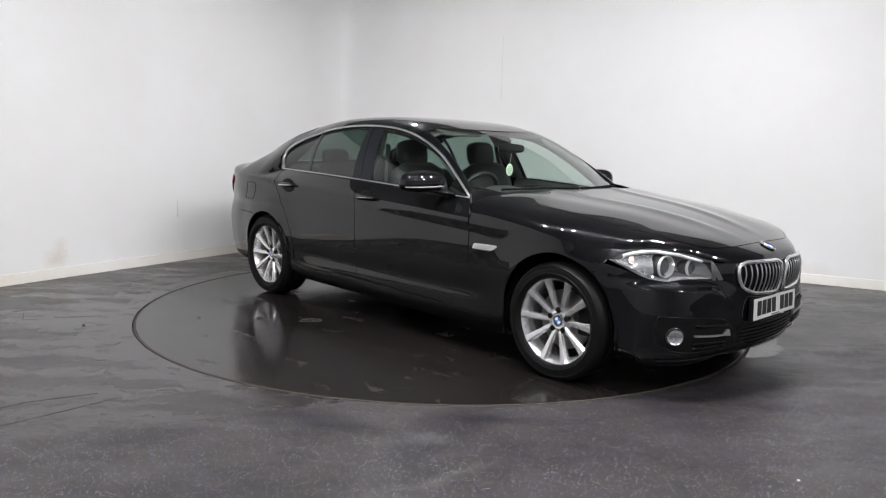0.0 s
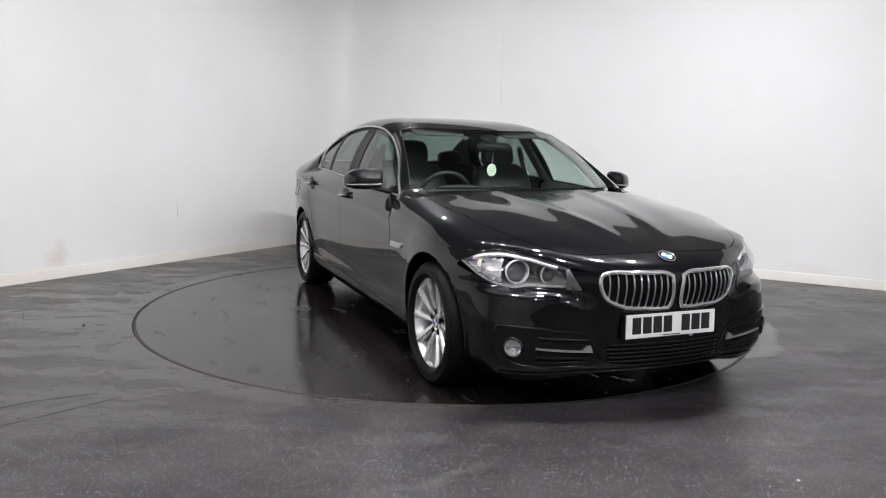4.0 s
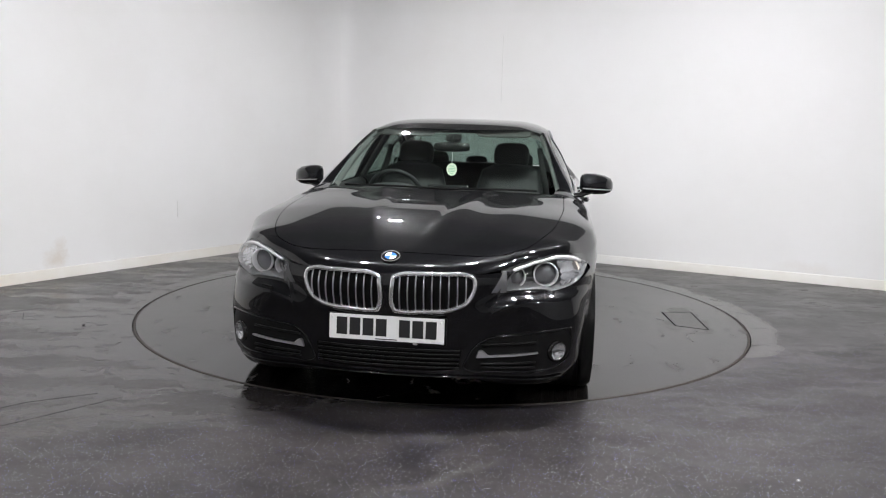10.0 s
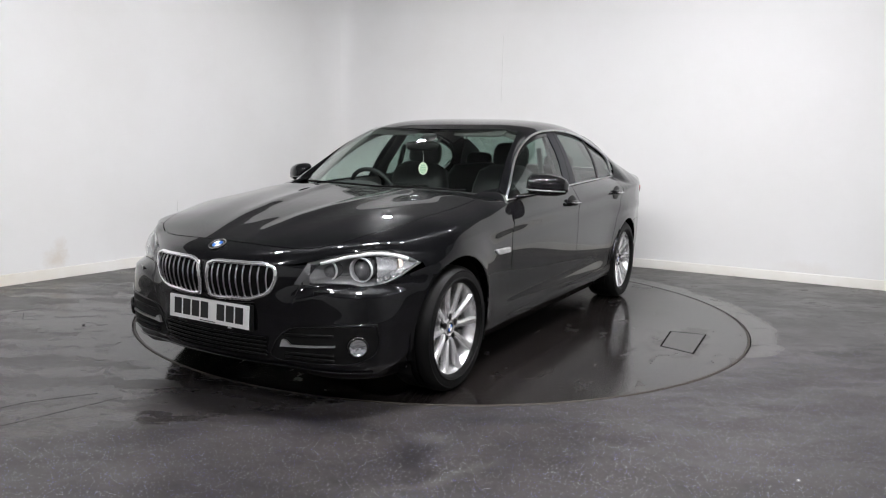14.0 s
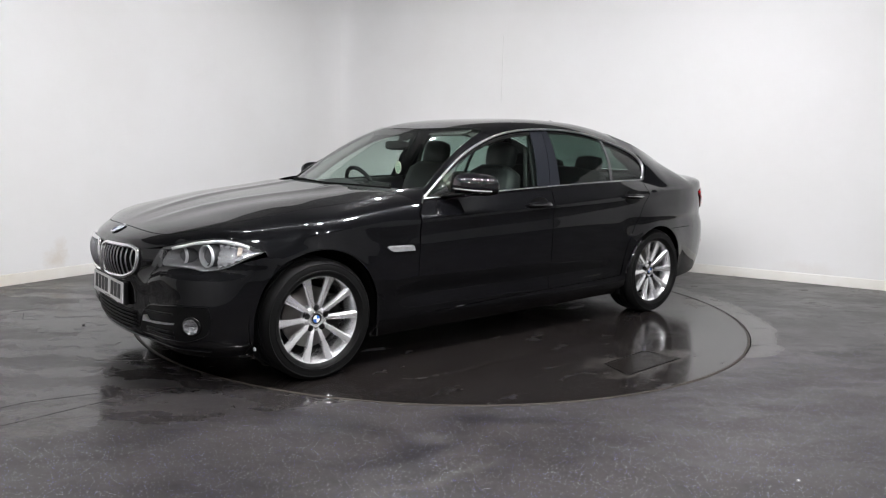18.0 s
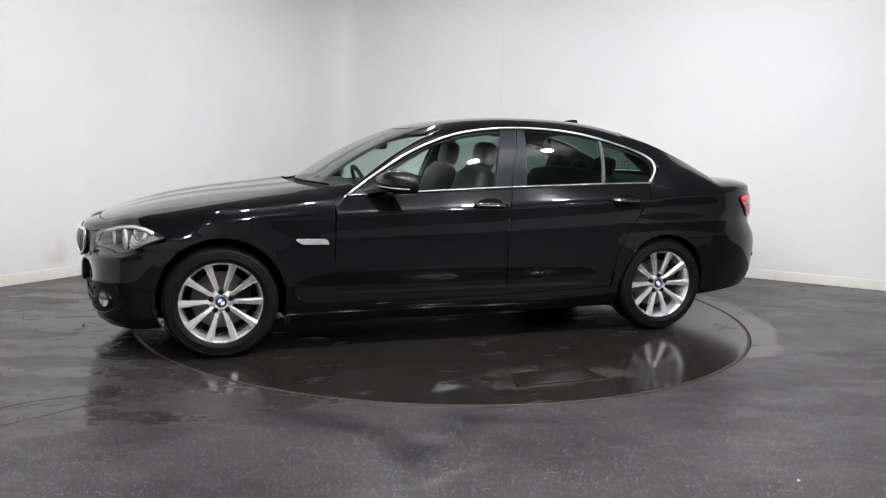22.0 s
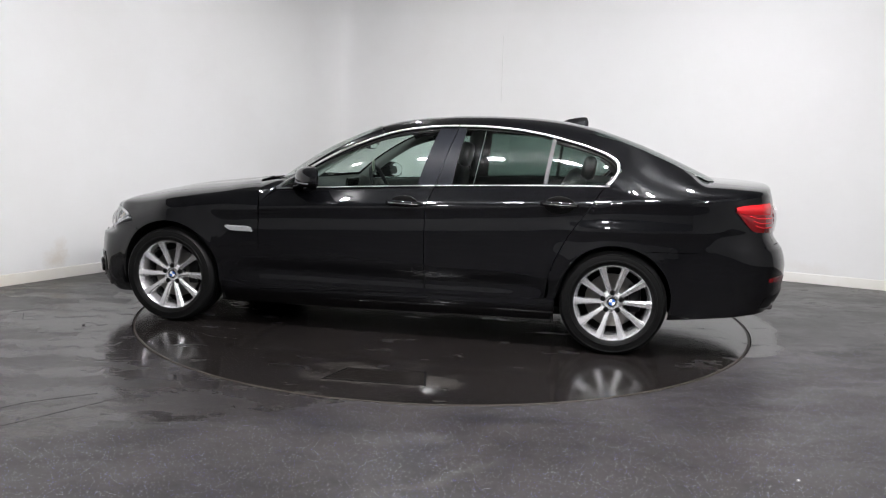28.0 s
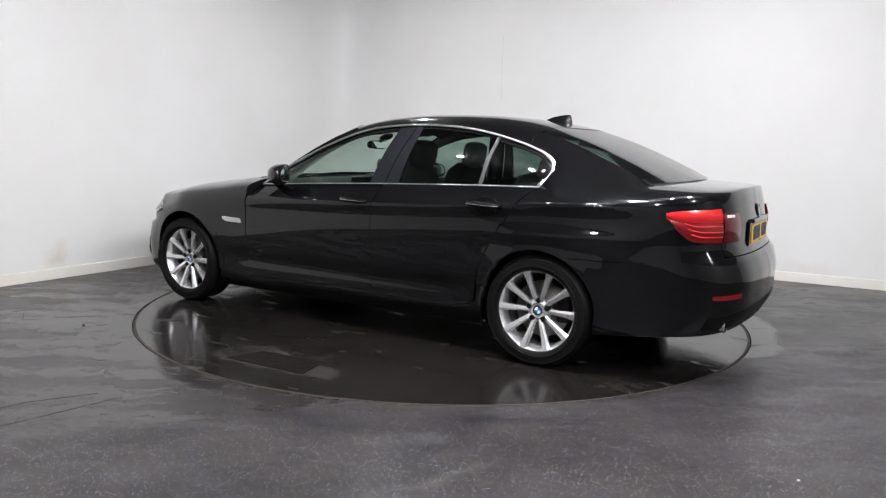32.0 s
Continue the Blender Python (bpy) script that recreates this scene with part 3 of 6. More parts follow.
centre_z = spline([-2.47, -2.40, -2.25, -2.11, -2.02, 0.96, 1.16, 1.365, 1.565, 1.76, 1.96, 2.10, 2.16, 2.21, 2.25, 2.28, 2.30],
                  [1.056, 1.061, 1.068, 1.075, 1.078, 0.992, 0.968, 0.945, 0.920, 0.886, 0.838, 0.796, 0.776, 0.755, 0.733, 0.712, 0.69])
shoulder_z = spline([-2.59, -2.45, -2.2, -1.6, -1.45, 0.74, 0.9, 1.48, 1.75, 1.80, 1.945, 2.033, 2.11, 2.17, 2.21, 2.25, 2.30],
                    [0.97, 0.972, 0.966, 0.963, 0.955, 0.85, 0.836, 0.782, 0.752, 0.752, 0.766, 0.767, 0.755, 0.734, 0.711, 0.694, 0.69])


def lerp(a, b, t):
    return a + (b - a) * t


def ease(t):
    t = min(max(t, 0.0), 1.0)
    return t * t * (3 - 2 * t)


def plan(u):
    p = _cx(u)
    return p[0], p[1]


_us = np.linspace(0, 1, 1200)
_ux = np.array([plan(u)[0] for u in _us])


def u_of_x(x):
    return float(np.interp(-x, -_ux, _us))


def side(u, z):
    """Point of the lower body: u from nose to tail along the plan, z the height."""
    x, y = plan(u)
    fn = max(0.0, min(1.0, (x - 1.45) / 0.85))
    fr = max(0.0, min(1.0, (-1.75 - x) / 0.84))
    dx = (nose_x(z) - 2.29) * fn ** 0.9 + (tail_x(z) + 2.59) * fr ** 0.8
    if x > 1.5:
        # above the bumper the nose sweeps back towards the lamps
        high = lerp(0.17, 0.040, ease((y - 0.30) / 0.30))
        ledge = ease((z - 0.610 + high) / high)
        dx -= 0.047 * ledge * ease((y - 0.22) / 0.32) * (1 - ease((y - 0.76) / 0.125))
        # the lower bumper has full corners
        full = 0.058 * ease((y - 0.40) / 0.30) * (1 - ease((y - 0.79) / 0.14)) * (0.30 * (1 - ledge) + 0.70 * (1 - ease((z - 0.42) / 0.19)))
        if full > 0:
            a, b = plan(min(u + 0.002, 1.0)), plan(max(u - 0.002, 0.0))
            tx, ty = a[0] - b[0], a[1] - b[1]
            ln = math.hypot(tx, ty)
            dx, y = dx + full * ty / ln, y - full * tx / ln
        y -= 0.045 * (y / 0.85) * ease((x - 1.5) / 0.35) * max(0.0, min(1.3, (z - 0.655) / 0.10)) ** 2
    w = wide(z) / 0.925
    over = z - crease_z(x)
    k = max(0.0, min(1.0, (1.25 - x) / 0.5)) * max(0.0, min(1.0, (x + 2.3) / 0.6))
    if over > -0.012 and k > 0:
        o = over + 0.012
        ob = belt_z(x) - crease_z(x) + 0.012
        lean = max(0.5, (0.932 - belt_y(x)) * (ob + 0.006) / (ob * ob)) 
        w -= k * lean * o * o / (o + 0.006) / 0.925
    # a slight hollow below the shoulder crease
    mid = math.exp(-((over + 0.09) / 0.05) ** 2) * 0.006 * k
    # a ridge that runs on over the rear wheel to the tail light
    ridge = ease((-1.0 - x) / 0.4) * ease((x + 2.2) / 0.35)
    if ridge > 0:
        mid -= 0.015 * ridge * math.exp(-((z - 0.772) / 0.042) ** 2)
    # a hollow along the foot of the doors
    mid += 0.011 * math.exp(-((z - 0.395) / 0.055) ** 2) * ease((1.10 - x) / 0.3) * ease((x + 1.12) / 0.3)
    # flared lips round the wheel arches
    for cx, r in ((AXLE, ARCH_F), (-AXLE, ARCH_R)):
        d = math.hypot(x - cx, z - HUB_Z)
        if d < r + 0.36 and z > HUB_Z - 0.05:
            mid -= 0.006 * math.exp(-((d - r) / 0.03) ** 2) + 0.013 * math.exp(-(max(d - r - 0.02, 0.0) / 0.10) ** 2) * ease((z - HUB_Z) / 0.3)
    return Vector((x + dx, y * w - mid, z))


def side_x(x, z):
    return side(u_of_x(x), z)


def u_of_y(y, z, rear=False):
    """Where on the nose (or tail) the body is y from the middle at height z."""
    lo, hi = (0.0, 0.2) if not rear else (0.8, 1.0)
    for _ in range(26):
        m = (lo + hi) / 2
        big = side(m, z).y < y
        if rear:
            big = not big
        lo, hi = (m, hi) if big else (lo, m)
    return (lo + hi) / 2


def face_point(y, z, off=0.0, rear=False):
    """A point on the nose or tail y to the left (may be negative) and z up, lifted off the skin."""
    s = 1 if y >= 0 else -1
    u = u_of_y(abs(y), z, rear)
    e = 0.002
    p = side(u, z)
    du = side(min(u + e, 1.0), z) - side(max(u - e, 0.0), z)
    dz = side(u, z + 0.004) - side(u, z - 0.004)
    n = dz.cross(du)
    n.normalize()
    if (n.x < 0) != rear:
        n = -n
    q = p + n * off
    return Vector((q.x, s * q.y, q.z))


def skin_point(u, z, off=0.0, sgn=1):
    e = 0.002
    p = side(u, z)
    du = side(min(u + e, 1.0), z) - side(max(u - e, 0.0), z)
    dz = side(u, z + 0.004) - side(u, z - 0.004)
    n = dz.cross(du).normalized()
    if n.dot(p - Vector((max(min(p.x, 1.4), -1.6), 0, p.z))) < 0:
        n = -n
    q = p + n * off
    return Vector((q.x, sgn * q.y, q.z))


def deck_edge(u):
    z = shoulder_z(plan(u)[0])
    return side(u, z)


_ex = np.array([deck_edge(u).x for u in _us])
_ey = np.array([deck_edge(u).y for u in _us])


wing_roll = spline([0.8, 1.2, 1.5, 1.9, 2.2], [3.4, 3.0, 2.85, 2.75, 2.7])


def deck(x, y):
    """Height of the bonnet, wing tops and boot."""
    w = max(float(np.interp(-x, -_ex, _ey)), 0.02)
    zs = shoulder_z(plan(float(np.interp(-x, -_ex, _us)))[0])
    q = min(abs(y) / w, 1.0)
    n = wing_roll(x) if x > 0 else 3.4
    z = zs + (centre_z(x) - zs) * (1 - q ** n) ** (1 / n)
    if x > 0.9:
        # two ribs that run from the grille to the windscreen pillars
        grow = min(1.0, max(0.0, (2.14 - x) / 0.35))
        line = 0.11 + 0.17 * (2.15 - x) / 1.1
        d = abs(y) - line
        z += 0.009 * math.exp(-(d / (0.026 if d < 0 else 0.07)) ** 2) * grow
        line = 0.36 + 0.26 * (2.15 - x) / 1.2
        z += 0.003 * math.exp(-((abs(y) - line) / 0.09) ** 2) * grow
    return z


def dk(x, y):
    return Vector((x, y, deck(x, y)))


def spaced(a, b, n):
    return [a + (b - a) * i / (n - 1) for i in range(n)]


def panel_xz(x_front, x_rear, z_low, z_high, nu, nv, ease=False):
    """A patch of the side: front and rear edges x(z-fraction), low and high edges z(x)."""
    rows = []
    for i in range(nu):
        a = i / (nu - 1)
        col = []
        for j in range(nv):
            b = j / (nv - 1)
            x = lerp(x_front(b), x_rear(b), a)
            z = lerp(z_low(x), z_high(x), b)
            col.append(side_x(x, z))
        rows.append(col)
    return rows


def arch_z(x, cx, r, low):
    d = abs(x - cx)
    return max(low, HUB_Z + math.sqrt(r * r - d * d)) if d < r else low


# bonnet outline: side edge and front edge
bonnet_y = spline([0.85, 1.2, 1.6, 1.9, 2.02, 2.12], [0.765, 0.765, 0.735, 0.66, 0.60, 0.50])
SILL_TOP = spline([-1.1, -0.93, 0.15, 1.08], [0.33, 0.322, 0.291, 0.262])
GAP = 0.0028


# ---- body panels; each is built for the left side and mirrored
def bonnet_edge(a):
    x = lerp(2.02, 0.86, a)
    return x, bonnet_y(x)


def build_bonnet():
    rows = []
    for i in range(41):
        a = i / 40
        xe, ye = bonnet_edge(a)
        row = []
        for j in range(49):
            q = -1 + 2 * j / 48
            y = q * ye
            mid = lerp(2.168, 1.0, a)
            x = xe + (mid - xe) * (1 - abs(q) ** 4)
            row.append(dk(x, y))
        rows.append(row)
    b = shell("bonnet", [rows], PAINT, CAR, "glossy black bonnet with two raised ribs", 0.014, outward=(0, 0, 1))
    return b


def build_wing(sgn):
    cols = []
    low = lambda x: 0.264
    seam = spline([1.725, 1.76, 1.785, 1.80], [0.633, 0.655, 0.706, 0.722])
    xs = [(x, low(x)) for x in spaced(0.832, AXLE - ARCH_F, 9)]
    for t in spaced(0, 1, 22):
        ang = math.pi - t * (math.pi - math.acos(math.sqrt(ARCH_F ** 2 - 0.296 ** 2) / ARCH_F))
        xs.append((AXLE + ARCH_F * math.cos(ang), HUB_Z + ARCH_F * math.sin(ang)))
    xs += [(x, seam(x)) for x in (1.745, 1.76, 1.775, 1.79)]
    kept = xs[:1]
    for x, z in xs[1:]:
        if x - kept[-1][0] > 0.004:
            kept.append((x, z))
    xs = kept
    g1 = []
    for x, zl in xs:
        zh = shoulder_z(x)
        top = deck_edge(u_of_x(x))
        col = [side_x(x, lerp(zl, zh, b)) for b in spaced(0, 1, 26)]
        g1.append(col)
    # sliver above the lamp's outer tip
    g0 = []
    for x in spaced(1.79, 1.95, 12):
        g0.append([side_x(x, lerp(lamp_top(x) - 0.001, shoulder_z(x), b)) for b in spaced(0, 1, 5)])
    # the rolled top of the wing up to the bonnet
    g2 = []
    for x in [p[0] for p in xs]:
        e = deck_edge(u_of_x(x))
        yb = bonnet_y(e.x) + 0.004
        g2.append([dk(e.x, lerp(e.y, yb, b)) if b else e for b in spaced(0, 1, 9)])
    u0, u1 = u_of_x(xs[-1][0]), float(np.interp(0.745, _ey[:400], _us[:400]))
    x0 = deck_edge(u0).x
    for t in spaced(0.08, 1.0, 14):
        e = deck_edge(lerp(u0, u1, t))
        xi = lerp(x0, 2.021, t)
        yi = bonnet_y(xi) + 0.004
        g2.append([dk(lerp(e.x, xi, b), lerp(e.y, yi, b)) if b else e for b in spaced(0, 1, 9)])
    w = shell("front_wing", [g1, g0, g2], PAINT, CAR, "", 0.012, sgn < 0)
    return w


LAMP_LOW = spline([1.725, 1.76, 1.785, 1.83, 1.915, 1.965, 2.015, 2.084, 2.126, 2.187, 2.211, 2.219, 2.245], [0.629, 0.651, 0.704, 0.692, 0.654, 0.632, 0.615, 0.605, 0.615, 0.617, 0.612, 0.700, 0.694])
LAMP_HIGH = spline([1.79, 1.805, 1.827, 1.88, 1.935, 1.99], [0.706, 0.713, 0.722, 0.746, 0.761, 0.766])
lamp_top = lambda x: min(LAMP_HIGH(x), shoulder_z(x)) if x < 1.99 else shoulder_z(x)


def build_front_bumper():
    def arch_x(z):
        return AXLE + math.sqrt(max(ARCH_F ** 2 - max(z - HUB_Z, 0) ** 2, 0.0))
    top = LAMP_LOW
    bot = spline([0, 0.35, 0.6, 0.8, 1.0], [0.222, 0.208, 0.178, 0.165, 0.175])
    rows = []
    ns = 90
    for i in range(-ns, ns + 1):
        s = abs(i) / ns
        s = s ** 0.9
        ut = s * u_of_x(arch_x(0.63))
        xt = plan(ut)[0]
        zt = top(xt) if xt < 2.219 else shoulder_z(xt)
        zb = bot(s)
        row = []
        for j in range(34):
            z = lerp(zb, zt, j / 33)
            u = s * u_of_x(arch_x(z))
            p = side(u, z)
            # lip along the lower edge
            row.append(Vector((p.x, math.copysign(p.y, i if i else 1), p.z)))
        rows.append(row)
    up = []
    for i in range(-30, 31):
        s = abs(i) / 30
        # upper band between grille and bonnet
        yo = s * 0.745
        u = float(np.interp(yo, _ey[:400], _us[:400]))
        e = deck_edge(u)
        xe, ye = bonnet_edge(0)
        bx = xe + (2.168 - xe) * (1 - s ** 4) + 0.005
        by = s * ye
        row = []
        for b in spaced(0, 1, 7):
            x, y = lerp(e.x, bx, b), lerp(e.y, by, b)
            row.append(Vector((x, math.copysign(y, i if i else 1), e.z if b == 0 else deck(x, y))))
        up.append(row)
    b = shell("front_bumper", [rows, up], PAINT, CAR, "glossy black front bumper", 0.012)
    return b


GAP_B = spline([0.0, 0.31, 0.57, 0.82, 0.96, 1.0], [-0.303, -0.303, -0.299, -0.298, -0.333, -0.350])
GAP_F = spline([0.0, 0.30, 0.55, 0.73, 0.845, 0.90, 0.945], [0.834, 0.834, 0.830, 0.826, 0.820, 0.79, 0.735])
GAP_R = spline([0.0, 0.32, 0.5, 0.685, 0.766, 0.896, 1.0, 1.03], [-1.075, -1.075, -1.10, -1.177, -1.225, -1.318, -1.385, -1.42])


def build_door(sgn, front):
    f, r = (GAP_F, GAP_B) if front else (GAP_B, GAP_R)
    nu, nv = 30, 40
    rows = []
    for i in range(nu):
        a = i / (nu - 1)
        col = []
        for j in range(nv):
            b = j / (nv - 1)
            zt = belt_z(lerp(f(1.0), r(1.03), a))
            zb = SILL_TOP(lerp(f(0.3), r(0.3), a)) + 0.002
            z = lerp(zb, zt, b)
            x = lerp(f(z) - GAP, r(z) + GAP, a)
            col.append(side_x(x, z))
        rows.append(col)
    return shell("front_door" if front else "rear_door", [rows], PAINT, CAR, "", 0.014, sgn < 0)


def build_sill(sgn):
    rows = []
    for x in spaced(AXLE - ARCH_F - 0.002, -AXLE + ARCH_R + 0.004, 40):
        zt = SILL_TOP(x) - 0.003 if x < 0.83 else 0.261
        zb = 0.162 + 0.022 * max(0.0, (0.2 - x) / 1.3)
        rows.append([side_x(x, lerp(zb, zt, b)) + Vector((0, 0.004 * math.sin(b * 3.14), 0)) for b in spaced(0, 1, 9)] )
    return shell("sill", [rows], PAINT, CAR, "", 0.02, sgn < 0)


# top edge of the side windows, front to rear
TT = curve3([(0.735, 0.820, 0.940), (0.61, 0.784, 1.029), (0.523, 0.754, 1.082), (0.345, 0.697, 1.186), (0.169, 0.661, 1.264), (-0.015, 0.643, 1.326),
             (-0.2, 0.636, 1.360), (-0.387, 0.633, 1.375), (-0.573, 0.635, 1.378), (-0.765, 0.640, 1.369), (-0.953, 0.652, 1.346), (-1.14, 0.664, 1.305),
             (-1.33, 0.688, 1.250), (-1.412, 0.705, 1.217), (-1.478, 0.73, 1.165), (-1.488, 0.748, 1.127), (-1.455, 0.775, 1.063), (-1.42, 0.80, 1.030)])
_tt = np.array([TT(t) for t in np.linspace(0, 1, 400)])
_top = int(np.argmin(_tt[:, 0]))


def tt_x(x):
    """Parameter of the upper trim where it stands at x."""
    return float(np.interp(-x, -_tt[:_top, 0], np.linspace(0, 1, 400)[:_top]))


def rail(x):
    p = TT(tt_x(x))
    return p[1], p[2]


roof_c = spline([-2.12, -1.985, -1.76, -1.536, -1.318, -1.10, -0.884, -0.674, -0.465, -0.259, -0.05, 0.19, 0.36, 0.56, 0.93],
                [1.074, 1.128, 1.238, 1.334, 1.402, 1.442, 1.459, 1.464, 1.462, 1.450, 1.426, 1.366, 1.303, 1.212, 1.000])


def roof_z(x, y):
    yr, zr = rail(x)
    yr, zr = yr + 0.004, zr + 0.012
    q = min(abs(y) / yr, 1.0)
    return roof_c(x) - (roof_c(x) - zr) * (0.22 * q ** 2.2 + 0.78 * q ** 7)


def head_x(y):
    return 0.195 - 0.125 * (abs(y) / 0.592) ** 2


def rear_head_x(y):
    return -1.385 + 0.07 * (abs(y) / 0.594) ** 2


def build_roof():
    rows = []
    for i in range(44):
        a = i / 43
        row = []
        for j in range(49):
            q = -1 + 2 * j / 48
            x = lerp(0.06, -1.31, a)
            yr = rail(x)[0] + 0.004
            y = q * yr
            x = lerp(head_x(y), rear_head_x(y), a)
            yr = rail(x)[0] + 0.004
            y = q * yr
            row.append(Vector((x, y, roof_z(x, y))))
        rows.append(row)
    return shell("roof", [rows], PAINT, CAR, "glossy black roof", 0.02, outward=(0, 0, 1))


SCREEN_SIDE = curve3([(head_x(0.600), 0.600, 1.364), (0.245, 0.642, 1.284), (0.45, 0.688, 1.164), (0.66, 0.742, 1.006)])
SCREEN_LOW = curve3([(0.93, 0.0, 1.000), (0.90, 0.25, 1.000), (0.83, 0.5, 1.000), (0.66, 0.742, 1.006)])
REAR_SIDE = curve3([(rear_head_x(0.594), 0.594, 1.352), (-1.5, 0.615, 1.304), (-1.75, 0.645, 1.204), (-2.03, 0.655, 1.076)])
REAR_LOW = curve3([(-2.12, 0.0, 1.080), (-2.11, 0.3, 1.079), (-2.08, 0.53, 1.078), (-2.03, 0.655, 1.076)])


def build_screen(name, head, low, edge, mat, label, bulge):
    rows = []
    n = 20
    for i in range(-n, n + 1):
        s = abs(i) / n
        h = head(s)
        l = Vector(low(s))
        row = []
        for b in spaced(0, 1, 16):
            p = h.lerp(l, b)
            e1, e0 = Vector(edge(b)), None
            straight = head(1.0).lerp(Vector(low(1.0)), b)
            p = p + (e1 - straight) * s ** 3
            p.z += bulge * math.sin(math.pi * b) * (1 - s ** 4)
            p.x += bulge * 0.6 * math.sin(math.pi * b) * (1 - s ** 4) * (1 if l.x > 0 else -1)
            row.append(Vector((p.x, math.copysign(p.y, i if i else 1), p.z)))
        rows.append(row)
    return shell(name, [rows], mat, CAR, label, 0.0, outward=(0, 0, 1))


def build_screens():
    hf = lambda s: Vector((head_x(0.600 * s) + 0.003, 0.600 * s, roof_z(head_x(0.600 * s), 0.600 * s) - 0.004))
    hr = lambda s: Vector((rear_head_x(0.594 * s) - 0.003, 0.594 * s, roof_z(rear_head_x(0.594 * s), 0.594 * s) - 0.004))
    a = build_screen("windscreen", hf, SCREEN_LOW, SCREEN_SIDE, SCREEN_GLASS, "large raked windscreen", 0.027)
    b = build_screen("rear_window", hr, REAR_LOW, REAR_SIDE, REAR_GLASS, "raked tinted rear window", 0.012)
    return a, b


HAUNCH_Z = spline([-2.0, -1.95, -1.8, -1.66, -1.56, -1.49, -1.42], [0.9650, 0.9650, 0.9655, 0.968, 0.980, 1.005, 1.030])
_rs = np.array([REAR_SIDE(t) for t in np.linspace(0, 1, 200)])


def rear_side_t(x):
    return float(np.interp(-x, -_rs[:, 0], np.linspace(0, 1, 200)))


def build_pillars(sgn):
    # windscreen pillar from trim to glass
    rows = []
    for a in spaced(0, 1, 24):
        t = tt_x(lerp(0.72, head_x(0.62), a))
        p = Vector(TT(t)) + Vector((0, 0.004, 0.012))
        q = Vector(SCREEN_SIDE(1 - a)) + Vector((0, 0, -0.003))
        m = (p + q) / 2 + Vector((0.010, 0.008, 0.016))
        rows.append([p * (1 - b) ** 2 + m * 2 * b * (1 - b) + q * b * b for b in spaced(0, 1, 8)])
    # foot of the pillar down to the wing
    foot = []
    for b in spaced(0, 1, 8):
        top = rows[0][round(b * 7)]
        lo = Vector((lerp(0.822, 0.90, b), lerp(side_x(0.822, 0.845).y, 0.70, b), 0))
        lo.z = deck(max(lo.x, 0.81), lo.y) if b > 0 else 0.845
        foot.append([top.lerp(lo, c) + Vector((0, 0, 0.006 * math.sin(3.14 * c))) for c in spaced(0, 1, 8)])
    shell("windscreen_pillar", [rows, foot], PAINT, CAR, "", 0.012, sgn < 0)


